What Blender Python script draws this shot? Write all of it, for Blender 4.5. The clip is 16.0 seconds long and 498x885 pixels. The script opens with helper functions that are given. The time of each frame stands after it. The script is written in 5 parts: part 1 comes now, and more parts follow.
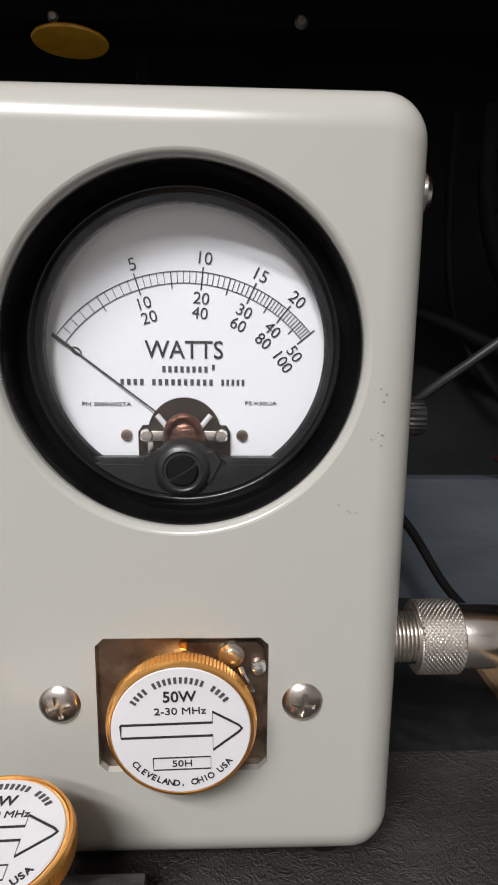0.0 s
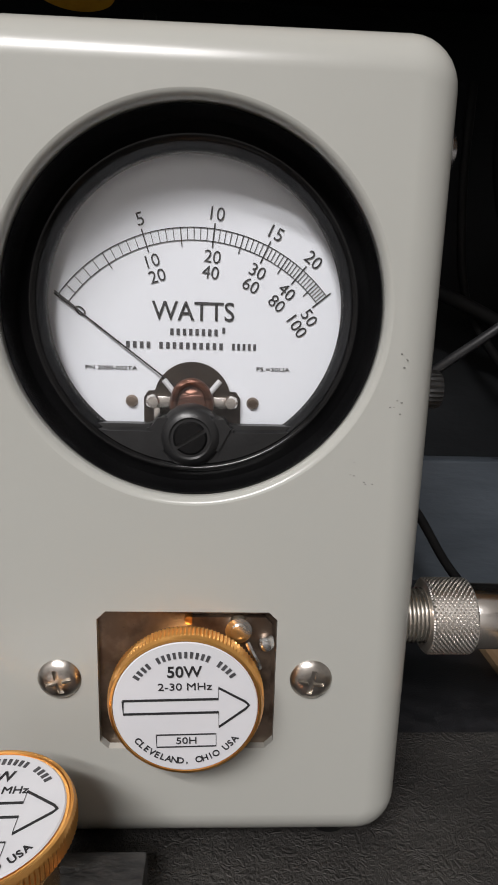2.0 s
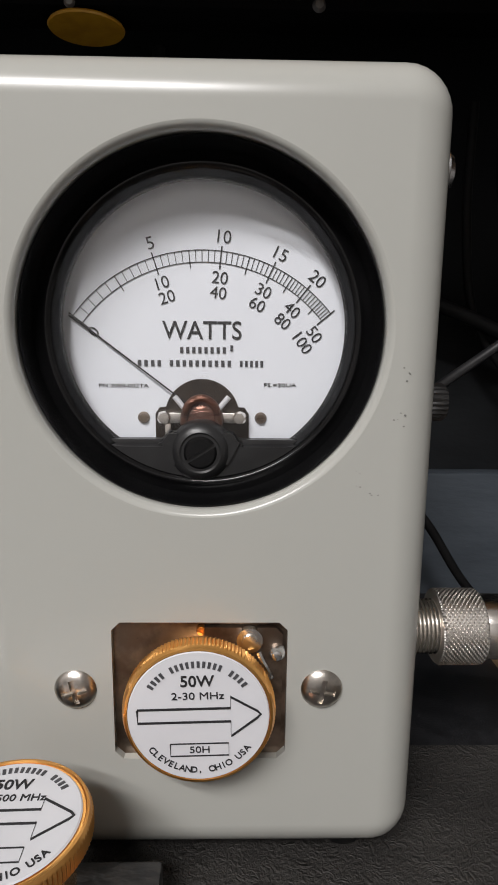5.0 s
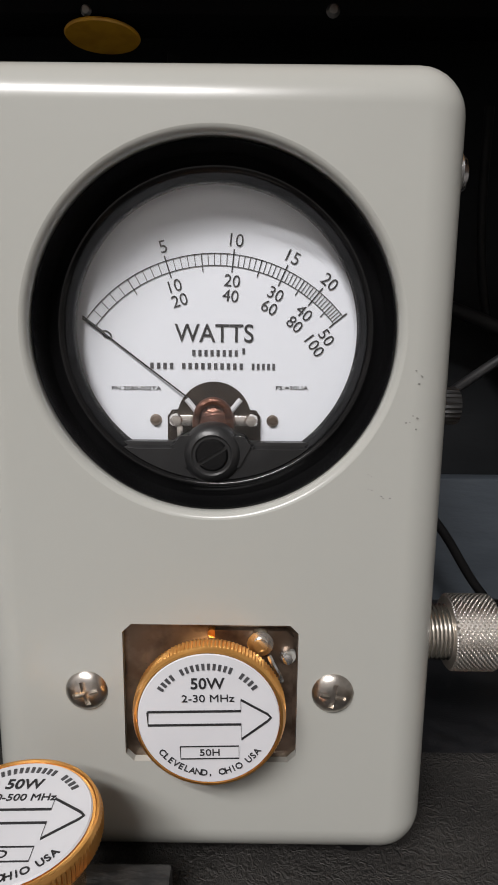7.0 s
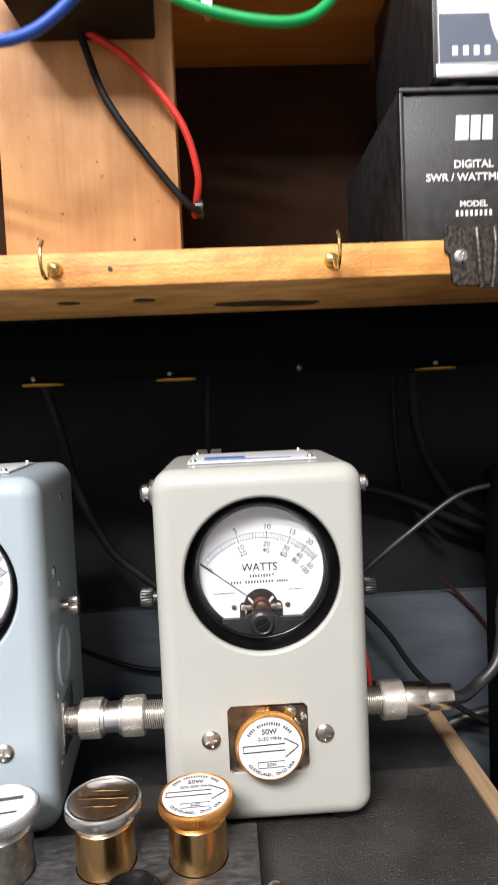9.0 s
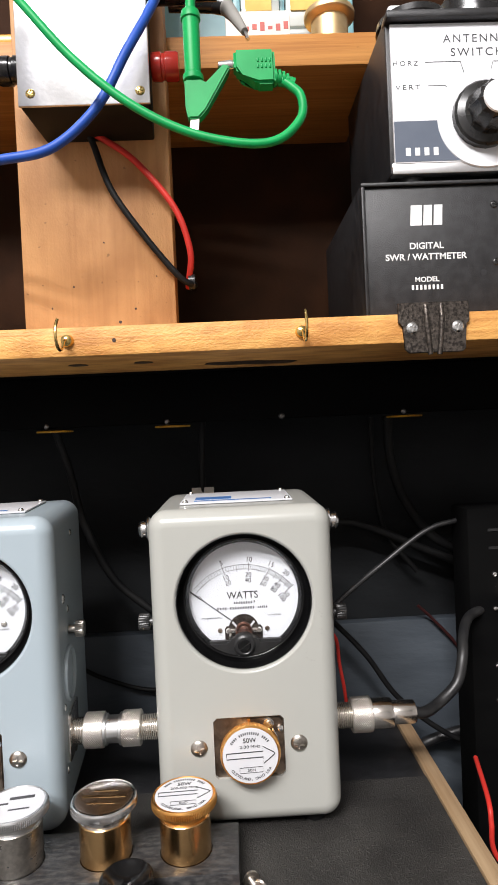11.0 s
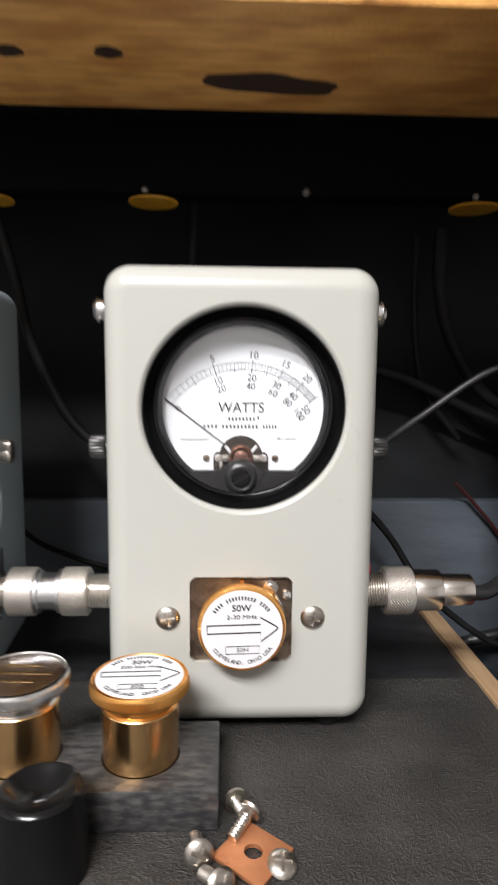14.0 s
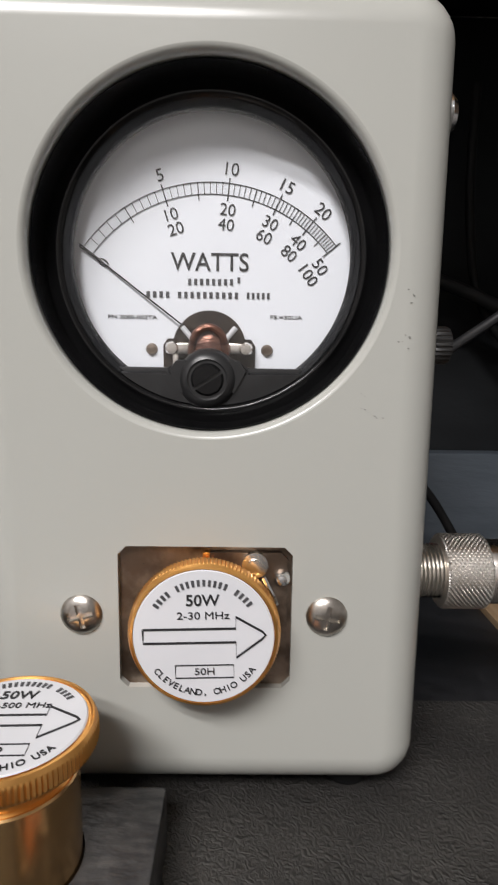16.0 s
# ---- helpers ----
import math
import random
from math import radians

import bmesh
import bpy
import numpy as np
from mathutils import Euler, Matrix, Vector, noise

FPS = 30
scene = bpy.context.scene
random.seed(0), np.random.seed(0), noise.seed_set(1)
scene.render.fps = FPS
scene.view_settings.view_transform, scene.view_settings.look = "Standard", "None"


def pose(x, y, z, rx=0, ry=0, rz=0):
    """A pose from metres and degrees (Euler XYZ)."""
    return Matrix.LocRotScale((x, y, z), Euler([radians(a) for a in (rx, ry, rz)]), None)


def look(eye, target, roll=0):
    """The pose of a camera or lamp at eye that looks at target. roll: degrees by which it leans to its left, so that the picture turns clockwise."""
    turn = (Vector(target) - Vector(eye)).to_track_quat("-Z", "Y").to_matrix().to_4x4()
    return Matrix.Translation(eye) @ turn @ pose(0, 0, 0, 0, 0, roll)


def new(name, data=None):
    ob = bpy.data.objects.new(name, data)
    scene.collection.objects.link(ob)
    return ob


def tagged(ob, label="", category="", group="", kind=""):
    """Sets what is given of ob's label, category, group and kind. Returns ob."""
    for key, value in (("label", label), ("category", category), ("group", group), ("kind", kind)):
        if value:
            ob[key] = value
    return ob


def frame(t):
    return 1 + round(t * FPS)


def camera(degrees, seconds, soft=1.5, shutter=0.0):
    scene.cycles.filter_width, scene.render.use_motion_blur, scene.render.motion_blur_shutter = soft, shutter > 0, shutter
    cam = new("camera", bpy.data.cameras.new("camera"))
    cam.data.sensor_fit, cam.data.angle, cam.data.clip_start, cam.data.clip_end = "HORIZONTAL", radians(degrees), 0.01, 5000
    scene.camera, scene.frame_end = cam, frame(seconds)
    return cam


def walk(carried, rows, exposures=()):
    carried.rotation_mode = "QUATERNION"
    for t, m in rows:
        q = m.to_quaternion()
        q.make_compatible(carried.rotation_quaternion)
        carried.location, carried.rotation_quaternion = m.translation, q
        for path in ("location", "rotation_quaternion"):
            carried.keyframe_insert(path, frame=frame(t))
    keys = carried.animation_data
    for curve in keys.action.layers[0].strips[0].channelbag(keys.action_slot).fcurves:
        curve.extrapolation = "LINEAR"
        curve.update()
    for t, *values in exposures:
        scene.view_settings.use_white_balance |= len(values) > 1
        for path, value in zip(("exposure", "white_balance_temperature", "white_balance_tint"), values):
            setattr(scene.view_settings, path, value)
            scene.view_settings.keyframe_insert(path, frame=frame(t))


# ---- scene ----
cam = camera(44.59, 16.0, soft=1.7, shutter=0.4)
PATH = [
    (0, (0.00981, -0.12461, 0.12714), (0.085, 1.8359, -0.261), 0.68),
    (0.5, (0.00657, -0.12441, 0.12293), (0.1025, 1.8374, -0.2542), 1.71),
    (1, (0.00702, -0.12383, 0.12322), (0.0812, 1.8353, -0.2719), 1.33),
    (1.5, (0.00711, -0.11962, 0.12288), (0.0813, 1.8339, -0.2992), 1.53),
    (2, (0.00703, -0.11924, 0.12217), (0.0931, 1.8305, -0.3149), 1.66),
    (2.5, (0.00635, -0.11856, 0.12132), (0.0791, 1.831, -0.3191), 1.87),
    (3, (0.00524, -0.11794, 0.12067), (0.094, 1.8266, -0.3386), 2.67),
    (3.5, (0.00722, -0.11843, 0.12154), (0.0616, 1.8278, -0.3361), 1.95),
    (4, (0.00804, -0.12049, 0.12186), (0.0439, 1.8338, -0.3016), 0.94),
    (6.5, (0.00802, -0.12388, 0.12281), (0.048, 1.8414, -0.246), 0.47),
    (7, (0.00863, -0.12339, 0.12169), (0.0024, 1.8429, -0.2441), 0.60),
    (7.5, (0.00726, -0.12096, 0.12309), (0.124, 1.8296, -0.3029), 1.36),
    (7.8, (0.00188, -0.13644, 0.12546), (0.1778, 1.8236, -0.2313), 0.74),
    (8, (0.0131, -0.14614, 0.14361), (0.2454, 1.7927, -0.2888), -1.49),
    (8.2, (0.00542, -0.16855, 0.14796), (0.1817, 1.7995, -0.1613), -1.92),
    (8.5, (-0.00755, -0.22311, 0.16879), (0.1353, 1.7576, -0.0684), -1.87),
    (8.8, (-0.00715, -0.26671, 0.1884), (0.0774, 1.7273, 0.0581), -2.31),
    (9, (-0.01347, -0.28402, 0.20148), (0.0596, 1.7111, 0.0833), -2.52),
    (9.5, (-0.00486, -0.30927, 0.21654), (0.0727, 1.6887, 0.1699), -3.21),
    (9.7, (-0.00337, -0.31417, 0.21846), (0.0776, 1.6838, 0.1794), -3.35),
    (11.8, (-0.00068, -0.3354, 0.21206), (0.0443, 1.6639, 0.1824), -2.22),
    (12, (0.00602, -0.33611, 0.21599), (0.0538, 1.6633, 0.2046), -3.15),
    (12.5, (-0.00667, -0.3331, 0.21595), (0.0281, 1.6664, 0.1902), -2.42),
    (13, (-0.00111, -0.32355, 0.20348), (0.0158, 1.6758, 0.155), -3.46),
    (13.5, (-0.01414, -0.29203, 0.19373), (-0.0385, 1.7071, 0.1405), -2.28),
    (13.8, (-0.01237, -0.24381, 0.14885), (0.0389, 1.7486, -0.0179), 0.10),
    (14, (-0.006, -0.22064, 0.13634), (0.071, 1.7628, -0.1085), 0.58),
    (14.3, (0.00037, -0.19052, 0.11713), (0.0943, 1.7853, -0.1786), 1.33),
    (14.5, (0.0018, -0.17741, 0.11047), (0.1173, 1.7926, -0.2146), 1.52),
    (15, (0.00481, -0.15484, 0.10651), (0.1315, 1.813, -0.2275), 1.82),
    (15.5, (0.00367, -0.13322, 0.10362), (0.1696, 1.8212, -0.2872), 2.93),
    (16, (0.00771, -0.12836, 0.10288), (0.0345, 1.8442, -0.2264), 0.86),
]
EXPOSURES = [(0, 0.05), (0.6, -0.1), (1.2, -0.2), (2.5, -0.24), (3.5, -0.33), (4.2, -0.33), (6.3, -0.25), (7.5, -0.22), (8, 0.1), (8.5, 0.57), (9.5, 0.66), (12, 0.2), (13, 0.27), (13.5, 0.4), (14, 0.6), (14.5, 0.56), (15, 0.38), (15.5, 0.18), (16, -0.05)]
walk(cam, [(t, look(eye, target, roll)) for t, eye, target, roll in PATH], EXPOSURES)

# ---- world and light ----
world = bpy.data.worlds.new("room_world")
scene.world = world
world.use_nodes = True
world.node_tree.nodes["Background"].inputs[0].default_value = (0.9, 0.95, 1.0, 1)
world.node_tree.nodes["Background"].inputs[1].default_value = 0.004


def area_lamp(name, eye, target, sx, sy, watts, colour):
    data = bpy.data.lights.new(name, "AREA")
    data.shape, data.size, data.size_y, data.energy, data.color = "RECTANGLE", sx, sy, watts, colour
    ob = new(name, data)
    ob.matrix_world = look(eye, target)
    return ob


# a twin-tube fitting on the ceiling in front of the bench
for lamp_y in (-1.36, -1.72):
    area_lamp("ceiling_lamp", (-0.55, lamp_y, 1.63), (-0.40, lamp_y + 0.35, 0.0), 1.1, 0.10, 42, (1.0, 0.97, 0.97))


# ---- materials ----
def mat(name, colour, rough=0.5, metal=0.0, colour2=None, scale=40.0, stretch=(1, 1, 1), bump=0.0, bump_scale=400.0,
        spots=0.0, coat=0.0, detail=4.0, rough_var=0.08, vary=0.0, spec=0.5):
    """A surface with stains (noise between two colours), grain relief and uneven gloss, in object metres."""
    m = bpy.data.materials.new(name)
    m.use_nodes = True
    nt = m.node_tree
    b = nt.nodes["Principled BSDF"]
    b.inputs["Metallic"].default_value = metal
    b.inputs["Coat Weight"].default_value = coat
    b.inputs["Specular IOR Level"].default_value = spec
    b.inputs["Coat Roughness"].default_value = 0.12
    tc = nt.nodes.new("ShaderNodeTexCoord")
    mp = nt.nodes.new("ShaderNodeMapping")
    mp.inputs["Scale"].default_value = stretch
    nt.links.new(tc.outputs["Object"], mp.inputs["Vector"])
    n1 = nt.nodes.new("ShaderNodeTexNoise")
    n1.inputs["Scale"].default_value, n1.inputs["Detail"].default_value = scale, detail
    nt.links.new(mp.outputs[0], n1.inputs["Vector"])
    ramp = nt.nodes.new("ShaderNodeValToRGB")
    ramp.color_ramp.interpolation = "EASE"
    c2 = colour2 or tuple(c * 0.86 for c in colour)
    ramp.color_ramp.elements[0].color = (*colour, 1)
    ramp.color_ramp.elements[1].color = (*c2, 1)
    ramp.color_ramp.elements[0].position, ramp.color_ramp.elements[1].position = 0.35, 0.68
    nt.links.new(n1.outputs["Fac"], ramp.inputs[0])
    out = ramp.outputs[0]
    if spots:
        v = nt.nodes.new("ShaderNodeTexNoise")
        v.inputs["Scale"].default_value, v.inputs["Detail"].default_value = scale * 9, 2
        nt.links.new(tc.outputs["Object"], v.inputs["Vector"])
        r2 = nt.nodes.new("ShaderNodeValToRGB")
        r2.color_ramp.elements[0].position, r2.color_ramp.elements[1].position = 0.70, 0.76
        r2.color_ramp.elements[1].color = (spots, spots, spots, 1)
        r2.color_ramp.elements[0].color = (0, 0, 0, 1)
        nt.links.new(v.outputs["Fac"], r2.inputs[0])
        mx = nt.nodes.new("ShaderNodeMix")
        mx.data_type = "RGBA"
        nt.links.new(r2.outputs[0], mx.inputs[0])
        nt.links.new(out, mx.inputs[6])
        mx.inputs[7].default_value = (*[c * 0.25 for c in colour], 1)
        out = mx.outputs[2]
    if vary:
        oi = nt.nodes.new("ShaderNodeObjectInfo")
        hs = nt.nodes.new("ShaderNodeHueSaturation")
        mr = nt.nodes.new("ShaderNodeMapRange")
        mr.inputs["To Min"].default_value, mr.inputs["To Max"].default_value = 1 - vary, 1 + vary
        nt.links.new(oi.outputs["Random"], mr.inputs["Value"])
        nt.links.new(mr.outputs[0], hs.inputs["Value"])
        nt.links.new(out, hs.inputs["Color"])
        out = hs.outputs[0]
    nt.links.new(out, b.inputs["Base Color"])
    n2 = nt.nodes.new("ShaderNodeTexNoise")
    n2.inputs["Scale"].default_value, n2.inputs["Detail"].default_value = bump_scale, 3
    nt.links.new(mp.outputs[0], n2.inputs["Vector"])
    mr = nt.nodes.new("ShaderNodeMapRange")
    mr.inputs["To Min"].default_value, mr.inputs["To Max"].default_value = max(0.02, rough - rough_var), min(1, rough + rough_var)
    nt.links.new(n1.outputs["Fac"], mr.inputs["Value"])
    nt.links.new(mr.outputs[0], b.inputs["Roughness"])
    if bump:
        bp = nt.nodes.new("ShaderNodeBump")
        bp.inputs["Strength"].default_value, bp.inputs["Distance"].default_value = bump, 0.0006
        nt.links.new(n2.outputs["Fac"], bp.inputs["Height"])
        nt.links.new(bp.outputs[0], b.inputs["Normal"])
    return m


def wood(name, light, dark, along="x", scale=60.0, bump=0.35, grain=0.55, fibre=420.0, run=0.08, specks=0.35):
    """Pine: fine fibres along one axis, wide growth bands, specks."""
    m = mat(name, light, 0.55, 0, dark, scale, {"x": (run, 1, 1), "z": (1, 1, run), "y": (1, run, 1)}[along], bump, 900, specks)
    nt = m.node_tree
    b = nt.nodes["Principled BSDF"]
    src = b.inputs["Base Color"].links[0].from_socket
    tc = nt.nodes.new("ShaderNodeTexCoord")
    mp = nt.nodes.new("ShaderNodeMapping")
    mp.inputs["Scale"].default_value = {"x": (0.03, 1, 1), "z": (1, 1, 0.03), "y": (1, 0.03, 1)}[along]
    nt.links.new(tc.outputs["Object"], mp.inputs["Vector"])
    w = nt.nodes.new("ShaderNodeTexNoise")
    w.inputs["Scale"].default_value, w.inputs["Detail"].default_value, w.inputs["Distortion"].default_value = fibre, 6, 0.6
    nt.links.new(mp.outputs[0], w.inputs["Vector"])
    mx = nt.nodes.new("ShaderNodeMix")
    mx.data_type, mx.blend_type = "RGBA", "MULTIPLY"
    mx.inputs[0].default_value = grain
    rp = nt.nodes.new("ShaderNodeValToRGB")
    rp.color_ramp.elements[0].color, rp.color_ramp.elements[0].position = (0.55, 0.42, 0.3, 1), 0.32
    rp.color_ramp.elements[1].color, rp.color_ramp.elements[1].position = (1, 1, 1, 1), 0.62
    nt.links.new(w.outputs["Fac"], rp.inputs[0])
    nt.links.new(src, mx.inputs[6])
    nt.links.new(rp.outputs[0], mx.inputs[7])
    nt.links.new(mx.outputs[2], b.inputs["Base Color"])
    return m


def leather(name):
    m = mat(name, (0.034, 0.032, 0.0300), 0.45, 0, (0.056, 0.053, 0.049), 25, bump=0.0, rough_var=0.12)
    nt = m.node_tree
    b = nt.nodes["Principled BSDF"]
    tc = nt.nodes.new("ShaderNodeTexCoord")
    v = nt.nodes.new("ShaderNodeTexVoronoi")
    v.feature = "DISTANCE_TO_EDGE"
    v.inputs["Scale"].default_value = 330
    nz = nt.nodes.new("ShaderNodeTexNoise")
    nz.inputs["Scale"].default_value, nz.inputs["Detail"].default_value = 180, 5
    mx = nt.nodes.new("ShaderNodeMix")
    mx.data_type = "RGBA"
    mx.inputs[0].default_value = 0.02
    nt.links.new(tc.outputs["Object"], mx.inputs[6])
    nt.links.new(tc.outputs["Object"], nz.inputs["Vector"])
    nt.links.new(nz.outputs["Color"], mx.inputs[7])
    nt.links.new(mx.outputs[2], v.inputs["Vector"])
    ad = nt.nodes.new("ShaderNodeMath")
    ad.operation = "MULTIPLY_ADD"
    ad.inputs[1].default_value = 1.3
    nt.links.new(v.outputs["Distance"], ad.inputs[0])
    nt.links.new(nz.outputs["Fac"], ad.inputs[2])
    bp = nt.nodes.new("ShaderNodeBump")
    bp.inputs["Strength"].default_value, bp.inputs["Distance"].default_value = 0.7, 0.0009
    nt.links.new(ad.outputs[0], bp.inputs["Height"])
    nt.links.new(bp.outputs[0], b.inputs["Normal"])
    return m


def glass(name):
    """A clear flat pane: it lets light straight through and mirrors a little of it."""
    m = bpy.data.materials.new(name)
    m.use_nodes = True
    nt = m.node_tree
    nt.nodes.remove(nt.nodes["Principled BSDF"])
    clear, gloss = nt.nodes.new("ShaderNodeBsdfTransparent"), nt.nodes.new("ShaderNodeBsdfGlossy")
    gloss.inputs["Roughness"].default_value = 0.05
    mix = nt.nodes.new("ShaderNodeMixShader")
    mix.inputs[0].default_value = 0.05
    nt.links.new(clear.outputs[0], mix.inputs[1])
    nt.links.new(gloss.outputs[0], mix.inputs[2])
    nt.links.new(mix.outputs[0], nt.nodes["Material Output"].inputs["Surface"])
    return m


M_CREAM = mat("cream_paint", (0.398, 0.400, 0.370), 0.25, 0, (0.391, 0.393, 0.363), 4, bump=0.03, bump_scale=300, rough_var=0.02)
M_BLUE = mat("blue_grey_paint", (0.355, 0.420, 0.460), 0.27, 0, (0.350, 0.414, 0.454), 4, bump=0.03, bump_scale=300, rough_var=0.02)
M_BEZEL = mat("black_bakelite", (0.004, 0.004, 0.0043), 0.20, 0, (0.006, 0.006, 0.0063), 60, bump=0.05, bump_scale=900, spec=0.32)
M_MASK = mat("charcoal_bakelite", (0.013, 0.013, 0.0135), 0.36, 0, (0.018, 0.018, 0.0185), 120, bump=0.08, bump_scale=900)
M_DIAL = mat("white_dial", (0.84, 0.87, 0.92), 0.5, 0, (0.825, 0.855, 0.905), 30)
M_INK = mat("black_ink", (0.012, 0.012, 0.014), 0.6, 0, (0.02, 0.02, 0.022), 300)
M_GREYINK = mat("grey_ink", (0.05, 0.05, 0.055), 0.6, 0, (0.07, 0.07, 0.075), 300)
M_WHITEINK = mat("white_ink", (0.8, 0.8, 0.8), 0.5, 0, (0.72, 0.72, 0.72), 300)
M_GOLD = mat("gold_anodised", (1.0, 0.53, 0.17), 0.33, 1.0, (0.92, 0.46, 0.13), 120, bump=0.05, bump_scale=900)
M_BRASS = mat("dull_brass", (0.82, 0.52, 0.24), 0.25, 1.0, (0.64, 0.38, 0.165), 70, (1, 1, 0.3), 0.06, 700)
M_KNURL = mat("knurled_nickel", (0.93, 0.90, 0.86), 0.31, 1.0, (0.82, 0.78, 0.73), 90, bump=0.05, bump_scale=900)
M_NICKEL = mat("nickel", (0.93, 0.89, 0.84), 0.22, 1.0, (0.82, 0.78, 0.73), 90, bump=0.05, bump_scale=900)
M_MOVE = mat("dark_bronze", (0.055, 0.042, 0.033), 0.4, 0.6, (0.03, 0.024, 0.02), 200, bump=0.1)
M_SCUFF = mat("paint_scuff", (0.16, 0.16, 0.15), 0.6, 0, (0.26, 0.26, 0.24), 900)
M_SCREW = mat("screw_steel", (0.62, 0.58, 0.53), 0.30, 1.0, (0.44, 0.41, 0.37), 300, bump=0.1, bump_scale=800)
M_DARKMETAL = mat("dark_nickel", (0.10, 0.10, 0.10), 0.38, 0.8, (0.06, 0.06, 0.06), 200)
# for screws under the shelf: the shade there is put into this dark grey
M_SHADEDZINC = mat("shaded_zinc", (0.20, 0.195, 0.19), 0.5, 1.0, (0.12, 0.115, 0.11), 200)
M_CHROME = mat("bright_chrome", (0.86, 0.86, 0.86), 0.24, 1.0, (0.72, 0.72, 0.72), 90)
M_ALU = mat("aluminium", (0.78, 0.78, 0.79), 0.34, 1.0, (0.62, 0.62, 0.63), 60, (1, 1, 1), 0.10, 500, rough_var=0.16)
# half-metal near-white: the knob cap's bright reflection is put into its colour
M_GLAREMETAL = mat("glare_metal", (0.90, 0.90, 0.90), 0.5, 0.55, (0.84, 0.84, 0.84), 120, bump=0.05, bump_scale=900)
M_TARNISH = mat("tarnished_plate", (0.34, 0.275, 0.22), 0.42, 1.0, (0.15, 0.112, 0.085), 160, bump=0.12, bump_scale=500, spots=0.5)
M_LABEL = mat("white_label", (0.64, 0.645, 0.67), 0.36, 0, (0.61, 0.615, 0.64), 60)
M_COPPER = mat("copper_sheet", (0.62, 0.26, 0.12), 0.38, 0.7, (0.50, 0.20, 0.09), 90, bump=0.1)
M_COIL = mat("copper_coil", (0.22, 0.11, 0.08), 0.35, 0.8, (0.10, 0.05, 0.04), 700, (0.2, 0.2, 1), 0.4, 1500)
M_LEATHER = leather("black_leatherette")
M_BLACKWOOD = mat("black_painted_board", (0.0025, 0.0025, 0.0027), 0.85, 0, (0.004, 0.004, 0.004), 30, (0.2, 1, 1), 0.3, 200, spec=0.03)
M_GREYWALL = mat("dark_grey_wall", (0.070, 0.082, 0.096), 0.55, 0, (0.046, 0.055, 0.066), 22, (0.35, 1, 1), 0.8, 220, spec=0.2)
M_DARKWALL = mat("near_black_wall", (0.016, 0.0175, 0.019), 0.65, 0, (0.010, 0.011, 0.012), 16, (0.5, 1, 1), 0.6, 180, spec=0.12)
M_RAIL = wood("pine_rail", (0.80, 0.425, 0.120), (0.54, 0.240, 0.055), "x", 75, 0.8, 0.55, 420, 0.45, 0.95)
M_POST = wood("pine_post", (0.53, 0.275, 0.107), (0.36, 0.165, 0.057), "z", 26, 0.4, 0.26, 240, 0.5, 0.6)
M_SHELF = wood("stained_shelf", (0.60, 0.28, 0.075), (0.48, 0.20, 0.045), "x", 45)
M_EDGE = wood("edging_strip", (0.45, 0.32, 0.19), (0.38, 0.26, 0.15), "y", 60, 0.1)
M_BLOCK = mat("scuffed_black_block", (0.020, 0.020, 0.022), 0.42, 0, (0.060, 0.058, 0.056), 420, (0.5, 1, 1), 1.0, 300, detail=12)
M_BLACKMETAL = mat("black_textured_metal", (0.010, 0.010, 0.011), 0.45, 0, (0.020, 0.020, 0.022), 160, bump=0.28, bump_scale=1500)
M_BLACKPLASTIC = mat("black_plastic", (0.012, 0.012, 0.013), 0.26, 0, (0.02, 0.02, 0.02), 60)
M_RUBBER = mat("black_rubber", (0.006, 0.006, 0.0065), 0.6, 0, (0.010, 0.010, 0.010), 90, spec=0.2)
M_COAX = mat("coax_jacket", (0.013, 0.013, 0.014), 0.42, 0, (0.019, 0.019, 0.019), 90)
M_GREEN = mat("green_silicone", (0.006, 0.33, 0.085), 0.42, 0, (0.005, 0.28, 0.072), 60, spec=0.25)
M_BLUEW = mat("blue_silicone", (0.020, 0.085, 0.42), 0.46, 0, (0.016, 0.070, 0.36), 60, spec=0.3)
M_RED = mat("red_insulation", (0.58, 0.035, 0.026), 0.45, 0, (0.48, 0.028, 0.020), 60, spec=0.3)
M_REDPLUG = mat("red_plastic", (0.42, 0.03, 0.02), 0.22, 0, (0.36, 0.024, 0.018), 60)
M_YELLOW = mat("yellow_disc", (0.43, 0.22, 0.010), 0.5, 0, (0.34, 0.16, 0.008), 160)
M_HAMMER = mat("hammered_bronze", (0.13, 0.11, 0.095), 0.36, 0.8, (0.035, 0.03, 0.027), 700, bump=0.6, bump_scale=700)
M_PANELW = mat("white_panel", (0.74, 0.75, 0.78), 0.34, 0, (0.71, 0.72, 0.75), 40)
M_PANELB = mat("slate_panel", (0.12, 0.14, 0.18), 0.4, 0, (0.10, 0.12, 0.16), 40)
M_TEAL = mat("teal_enamel", (0.22, 0.42, 0.46), 0.4, 0, (0.19, 0.37, 0.41), 40)
M_DRAWER = mat("clear_drawer", (0.55, 0.58, 0.55), 0.2, 0, (0.42, 0.45, 0.43), 40)
M_CARD = mat("paper_card", (0.72, 0.70, 0.64), 0.7, 0, (0.66, 0.63, 0.57), 60)
M_TAB = mat("amber_card", (0.72, 0.47, 0.11), 0.6, 0, (0.64, 0.40, 0.09), 90)
M_ORANGE = mat("amber_plastic", (0.65, 0.30, 0.02), 0.3, 0, (0.58, 0.25, 0.015), 60)
M_LCD = mat("lcd_green", (0.20, 0.26, 0.16), 0.25, 0, (0.18, 0.24, 0.145), 60)
